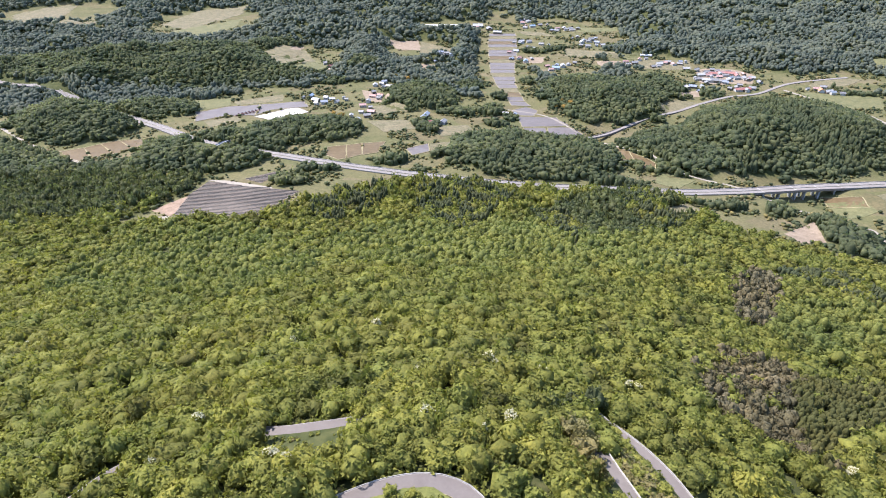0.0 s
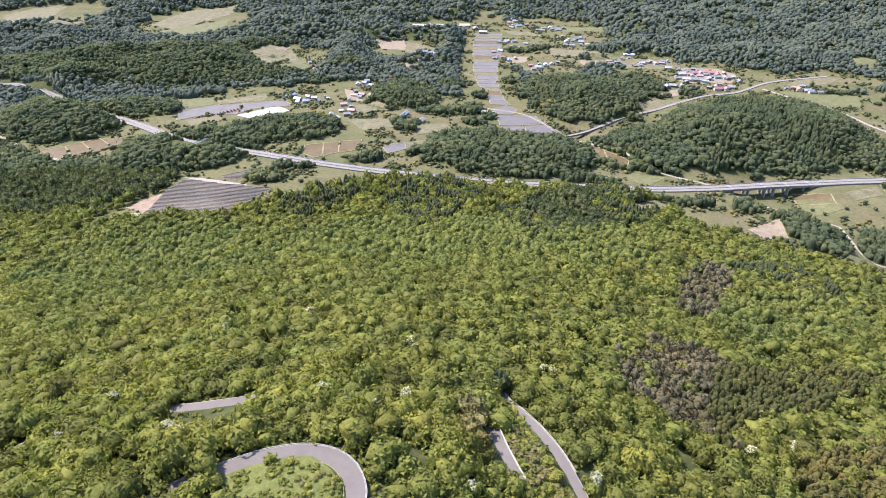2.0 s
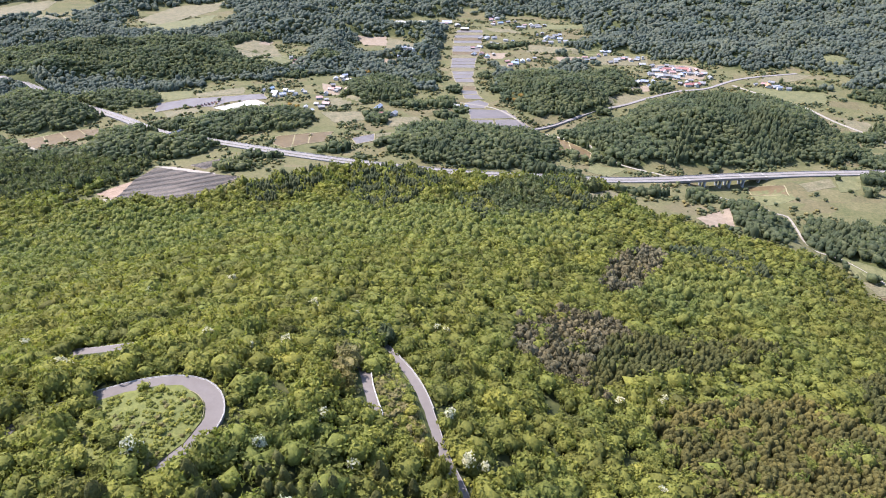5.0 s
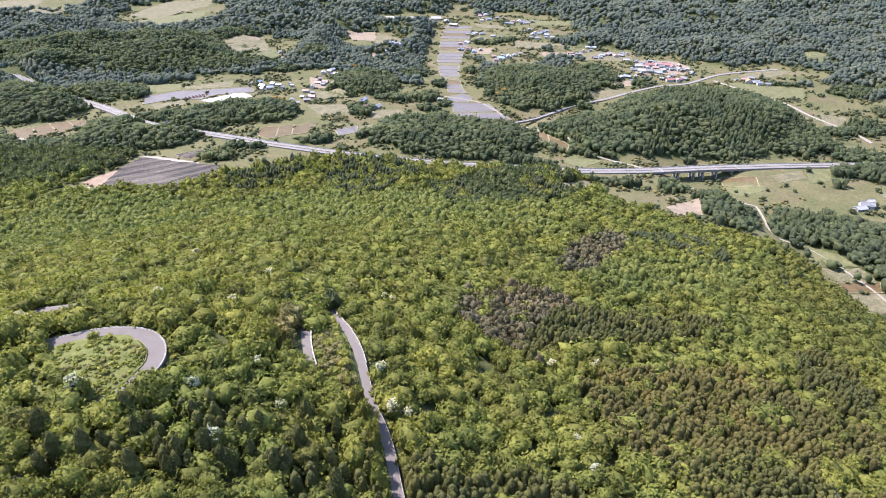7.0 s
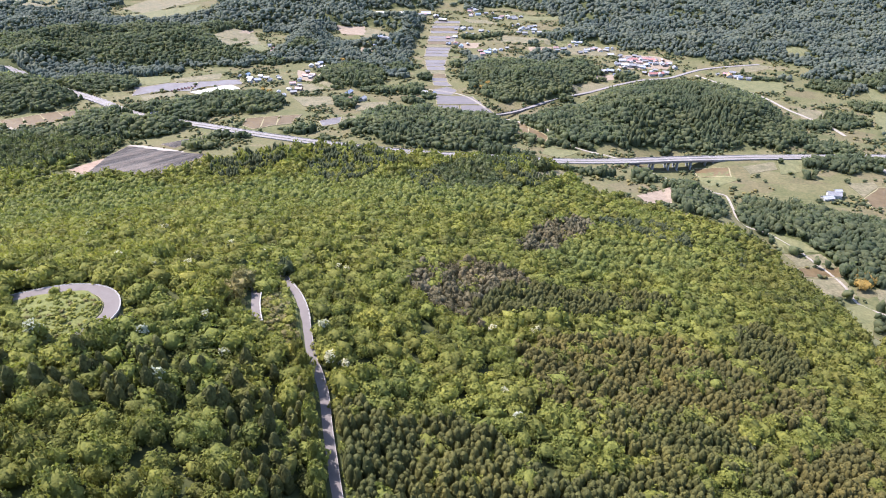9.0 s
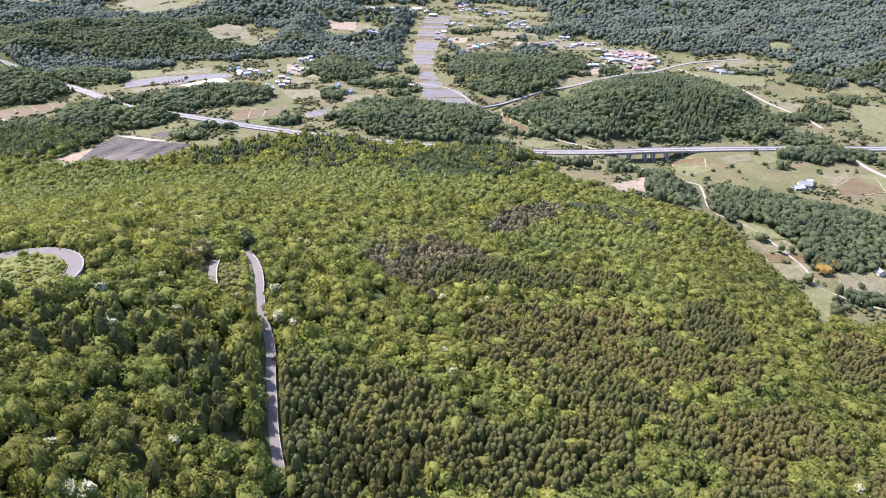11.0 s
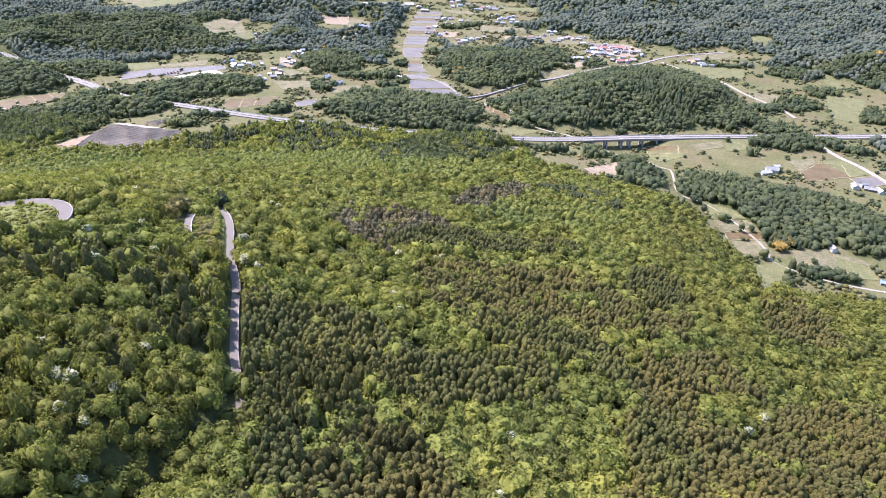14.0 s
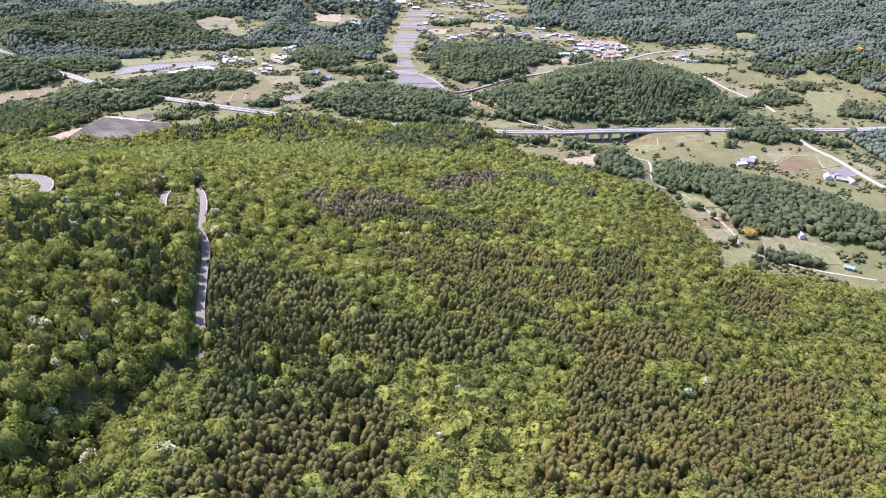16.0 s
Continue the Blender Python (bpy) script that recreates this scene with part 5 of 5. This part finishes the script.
def machine_row(x, y, turn):
    base = tagged(new("farm_machine"), "red farm machine parked in a row beside the yard", "machine", group="red farm machines")
    base.matrix_basis = pose(x, y, float(ground(x, y)) + 0.4, 0, 0, turn)
    for name, size, at, mat in (("body", (4.4, 2.0, 1.4), (0, 0, 1.2), "roof_red"), ("cab", (1.6, 1.8, 1.3), (-0.8, 0, 2.5), "glass"), ("wheel", (1.0, 0.5, 1.0), (1.3, 1.1, 0.5), "net"), ("wheel", (1.0, 0.5, 1.0), (-1.3, 1.1, 0.5), "net"), ("wheel", (1.0, 0.5, 1.0), (1.3, -1.1, 0.5), "net"), ("wheel", (1.0, 0.5, 1.0), (-1.3, -1.1, 0.5), "net")):
        bm = bmesh.new()
        if name == "wheel":
            bmesh.ops.create_cone(bm, cap_ends=True, segments=10, radius1=0.5, radius2=0.5, depth=0.5, matrix=Matrix.Translation(at) @ Matrix.Rotation(math.pi / 2, 4, "X"))
        else:
            bmesh.ops.create_cube(bm, size=1, matrix=Matrix.Translation(at) @ Matrix.Diagonal((*size, 1)))
            bmesh.ops.bevel(bm, geom=bm.edges[:], offset=0.2, segments=1, affect="EDGES")
        part(name, bm, MAT[mat], base)


for k in range(14):
    machine_row(-384 + 5.2 * (k % 7) + 2.0 * (k // 7), 1160 + 4.5 * (k % 7) + 9 * (k // 7), 70 + 3 * k % 11)
ribbon("road_village_lane", smooth_line([(-797, 1113), (-717, 1045), (-650, 991), (-567, 937)], 10), 6, MAT["gravel"], 0.4, "pale lane along the muddy paddies")

# ---- single trees ----
def trunk_mesh(rng, high, thick):
    """A tapered trunk that forks into four limbs."""
    bm = bmesh.new()
    runs = [(Vector((0, 0, -0.6)), Vector((rng.uniform(-0.2, 0.2), rng.uniform(-0.2, 0.2), high)), thick, thick * 0.5)]
    for k in range(4):
        a = k * 1.6 + rng.uniform(-0.3, 0.3)
        runs.append((Vector((0, 0, high * rng.uniform(0.55, 0.85))), Vector((math.cos(a) * high * 0.45, math.sin(a) * high * 0.45, high * rng.uniform(1.1, 1.35))), thick * 0.5, thick * 0.15))
    for a, b, r0, r1 in runs:
        q = (b - a).to_track_quat("Z", "Y").to_matrix().to_4x4()
        bmesh.ops.create_cone(bm, cap_ends=False, segments=6, radius1=r0, radius2=r1, depth=(b - a).length, matrix=Matrix.Translation((a + b) / 2) @ q)
    return bm


def leafy(name, shape, radius, high, tint, mat, parent, label=""):
    v, f = shape
    v = v * np.array((radius, radius, high / v[:, 2].max()))
    ob = mesh_object(name, v.tolist(), f.tolist(), mat)
    ob.data.attributes.new("tint", "FLOAT", "POINT").data.foreach_set("value", np.full(len(v), tint, np.float32))
    ob.parent = parent
    return tagged(ob, label) if label else ob


def blossom_shape(seed):
    """Flat white flower sprays over the sunny side of a crown."""
    rng = np.random.RandomState(seed)
    hubs = rng.normal(size=(7, 3))
    hubs[:, 2] = np.abs(hubs[:, 2]) + 0.7
    hubs /= np.linalg.norm(hubs, axis=1)[:, None]
    d = np.repeat(hubs, 18, 0) + rng.normal(size=(126, 3)) * np.array((0.26, 0.26, 0.1))
    d /= np.linalg.norm(d, axis=1)[:, None]
    c = d * rng.uniform(0.9, 1.06, (126, 1))
    c[:, 2] = c[:, 2] * 0.85 + 0.55
    up = d * 0.4 + np.array((0, 0, 1.0))
    return cards(c, up / np.linalg.norm(up, axis=1)[:, None], 0.15, rng)


def tree_kind(name, label, category, group, mat, seed, radius, high, tint, flowers=False, conifer=False):
    rng = random.Random(seed)
    base = tagged(new(name), label, category, group)
    part("trunk", trunk_mesh(rng, high * 0.5, 0.09 * radius), MAT["bark"], base)
    shape = cone_shape(9, 6, 90, seed, 0.18) if conifer else broad_shape(2, 230, seed, 0.12)
    crown = leafy("crown", shape, radius, high, tint, MAT[mat], base)
    if flowers:
        v, f = blossom_shape(seed)
        leafy("blossom", (v, f), radius, high * v[:, 2].max() / shape[0][:, 2].max(), 0.4 + 0.5 * rng.random(), MAT["blossom"], crown, "creamy white blossom sprays")
    return base


def spread(places, kinds, seed):
    """Stands the kinds in turn at the places (x, y, radius, height), the first of each as it was built, the rest as copies."""
    rng = random.Random(seed)
    for k, (x, y, *size) in enumerate(places):
        ob = kinds[k % len(kinds)]
        wide = size[0] / 5 if size else rng.uniform(0.8, 1.25)
        tall = size[1] / 10 if len(size) > 1 else wide * rng.uniform(0.9, 1.15)
        m = pose(x, y, float(ground(x, y)), 0, 0, rng.uniform(0, 360))
        size = Matrix.Diagonal((wide, wide, tall, 1))
        if k < len(kinds):
            ob.matrix_basis = m @ size
        else:
            copy_thing(ob, m @ size @ Matrix.Diagonal((*ob.scale, 1)).inverted())
    for ob in kinds[len(places):]:
        ob.matrix_basis = pose(places[0][0] + 3, places[0][1] + 3, float(ground(places[0][0] + 3, places[0][1] + 3)))


WHITE_TREES = [
    (-247, 303), (-145, 162), (-77, 264), (25, 234), (46, 231), (-11, 215), (-4, 168), (25, 174), (-50, 145), (-99, 153), (93, 234), (-94, 182), (-37, 286), (167, 294),
    (110, 268), (-5, 97), (102, 125), (187, 117), (221, 111), (182, 135), (209, 212), (71, 6), (86, 7), (85, 35), (198, 82), (203, 34), (90, -32), (106, -41), (122, -36),
    (234, -3), (243, 41), (404, 105), (385, 87), (316, 144), (-4, 98), (48, 128), (31, 107), (107, 126), (95, 150), (-6, 169), (13, 162), (22, 178),
]
WHITE_TREES += [
    (22, 242), (-56, 148), (89, 234), (101, 240), (205, 207), (181, 198), (94, 147), (75, -9), (83, -11), (137, -45), (55, 19), (44, 85), (61, 109),
]
near_rng = random.Random(4)
WHITE_TREES += [(x + near_rng.uniform(-6, 6), y + near_rng.uniform(-4, 4)) for x, y, *_ in WHITE_TREES if y < 70 and near_rng.random() < 0.6]
spread(WHITE_TREES, [tree_kind("flowering_tree", "broadleaf tree covered with creamy white blossom", "tree", "white flowering trees", "broad", 200 + k, 3.0, 8.4, 0.3 + 0.2 * k, True) for k in range(4)], 1)
AMBER_TREES = [(221, 1224, 6), (235, 1211, 6), (247, 1219, 6), (234, 1236, 5), (-185, 1139, 6), (-203, 1159, 5), (-105, 1420, 6), (-79, 1403, 6), (1, 1403, 5), (20, 1388, 5), (620, 498, 8), (634, 513, 8), (626, 520, 7), (640, 509, 6), (-22, 209, 5), (-26, 203, 4), (-23, 194, 4), (1178, 1276, 9), (1231, 1317, 9)]
spread(AMBER_TREES[:14] + AMBER_TREES[17:], [tree_kind("amber_tree", "tree with amber orange young leaves at the wood edge", "tree", "amber trees", "amber", 210 + k, 5.0, 8.5, 0.3 + 0.3 * k) for k in range(3)], 2)
spread(AMBER_TREES[14:17], [tree_kind("golden_tree", "low tree with bright yellow-green leaves", "tree", "golden trees", "gold", 220 + k, 5.0, 8.0, 0.4 + 0.3 * k) for k in range(3)], 3)
# dark evergreens where the mountain road turns downhill
spread([(50, 197), (58, 200), (64, 205), (44, 194), (55, 206)], [tree_kind("dark_evergreen", "round dark blue-green evergreen tree above the road", "tree", "dark evergreens", "edge", 230 + k, 4.2, 11, 0.3 + 0.2 * k) for k in range(2)], 4)
# spires on the shaded slope below the bend
spire_rng = random.Random(9)
SPIRES = [(spire_rng.gauss(42, 22), spire_rng.gauss(80, 9)) for _ in range(34)] + [(spire_rng.gauss(92, 9), spire_rng.gauss(70, 22)) for _ in range(26)]
SPIRES = [q for q in SPIRES if clear_of_roads(np.array(q[0]), np.array(q[1])) and away(np.array(q[0]), np.array(q[1]), DESCENT) > 6]
spread(SPIRES, [tree_kind("cypress", "dark narrow cypress rising above the broadleaf trees", "tree", "dark cypresses", "cedar", 240 + k, 2.5, 10.5, 0.1 + 0.15 * k, conifer=True) for k in range(3)], 5)
# bushes and small trees on the knoll and the strip
KNOLL_TREES = [(-30, 121, 3.2), (-26, 114, 3.4), (-20, 107, 4.2), (-28, 104, 4.0), (-14, 103, 3.5), (-5, 100, 3.4), (-16, 131, 2.2), (-9, 130, 1.6), (-36, 116, 4.4), (-40, 108, 4.6), (-33, 98, 4.6), (-22, 96, 4.4), (-12, 93, 4.2), (-1, 109, 1.4)]
STRIP_TREES = [(70, 178, 3.2), (67, 184, 3.6), (64, 188, 3.8), (74, 166, 2.6), (78, 154, 2.8), (79, 146, 2.8), (82, 136, 2.6), (76, 134, 2.2), (70, 160, 2.0), (83, 127, 2.8), (71, 130, 3.0), (75, 126, 3.2), (67, 128, 3.6), (52, 172, 5.6, 14), (50, 164, 5.0, 13), (53, 155, 4.2, 11), (49, 179, 5.2, 13)]
small = [tree_kind("small_tree", "small bushy green tree beside the mountain road", "tree", "roadside trees", "broad", 250 + k, 4.6, 7.0, 0.35 + 0.2 * k) for k in range(4)]
spread(KNOLL_TREES + STRIP_TREES[:13], small, 6)
spread(STRIP_TREES[13:], [tree_kind("dry_tree", "thin brownish tree at the roadside", "tree", "dry trees", "straw_leaf", 260 + k, 4.6, 8.0, 0.3 + 0.4 * k) for k in range(2)], 7)
# taller trees that shade the left side of the descending road
ROADSIDE = [(float(x) - 5.9 - 1.5 * (n % 2), float(y), 2.6 + 0.5 * (n % 3), 12 + 1.5 * (n % 4)) for n, (x, y) in enumerate(DESCENT) if 30 < y < 128 and n % 2 == 0]
spread(ROADSIDE, [tree_kind("roadside_tree", "tall dark green tree shading the mountain road", "tree", "roadside trees", "broad", 255 + k, 5.0, 10.0, 0.15 + 0.15 * k) for k in range(3)], 9)
# field trees of the valley
FIELD_TREES = [(700, 868, 6), (836, 1350, 4), (722, 808, 5), (770, 800, 4), (905, 835, 6), (650, 470, 4), (610, 440, 4), (745, 742, 4), (690, 725, 5), (735, 748, 5), (560, 800, 3), (640, 790, 3)]
spread(FIELD_TREES, [tree_kind("field_tree", "round dark green tree standing alone in a field", "tree", "field trees", "wood", 270 + k, 5.0, 8.0, 0.2 + 0.2 * k) for k in range(2)], 8)
# the nearest trees of the slope
broads = [tree_kind("broadleaf_tree", "rounded fresh green broadleaf tree in the forest", "tree", "forest broadleaf trees", "broad", 300 + k, 5.0, 10.0, 0.12 + 0.15 * k) for k in range(6)]
spread([q[:4] for q in SINGLE_BROAD], broads, 11)
cedars = [tree_kind("cedar_tree", "dark olive cedar tree in a dense plantation", "tree", "plantation cedars", "cedar", 310 + k, 5.0, 10.0, 0.15 + 0.2 * k, conifer=True) for k in range(4)]
spread([q[:4] for q in SINGLE_CEDAR if q[4] == 4], cedars, 12)
rusts = [tree_kind("rusty_cedar_tree", "rusty olive cedar tree in a dense plantation", "tree", "rusty cedars", "rust", 320 + k, 5.0, 10.0, 0.15 + 0.2 * k, conifer=True) for k in range(4)]
spread([q[:4] for q in SINGLE_CEDAR if q[4] == 5], rusts, 13)
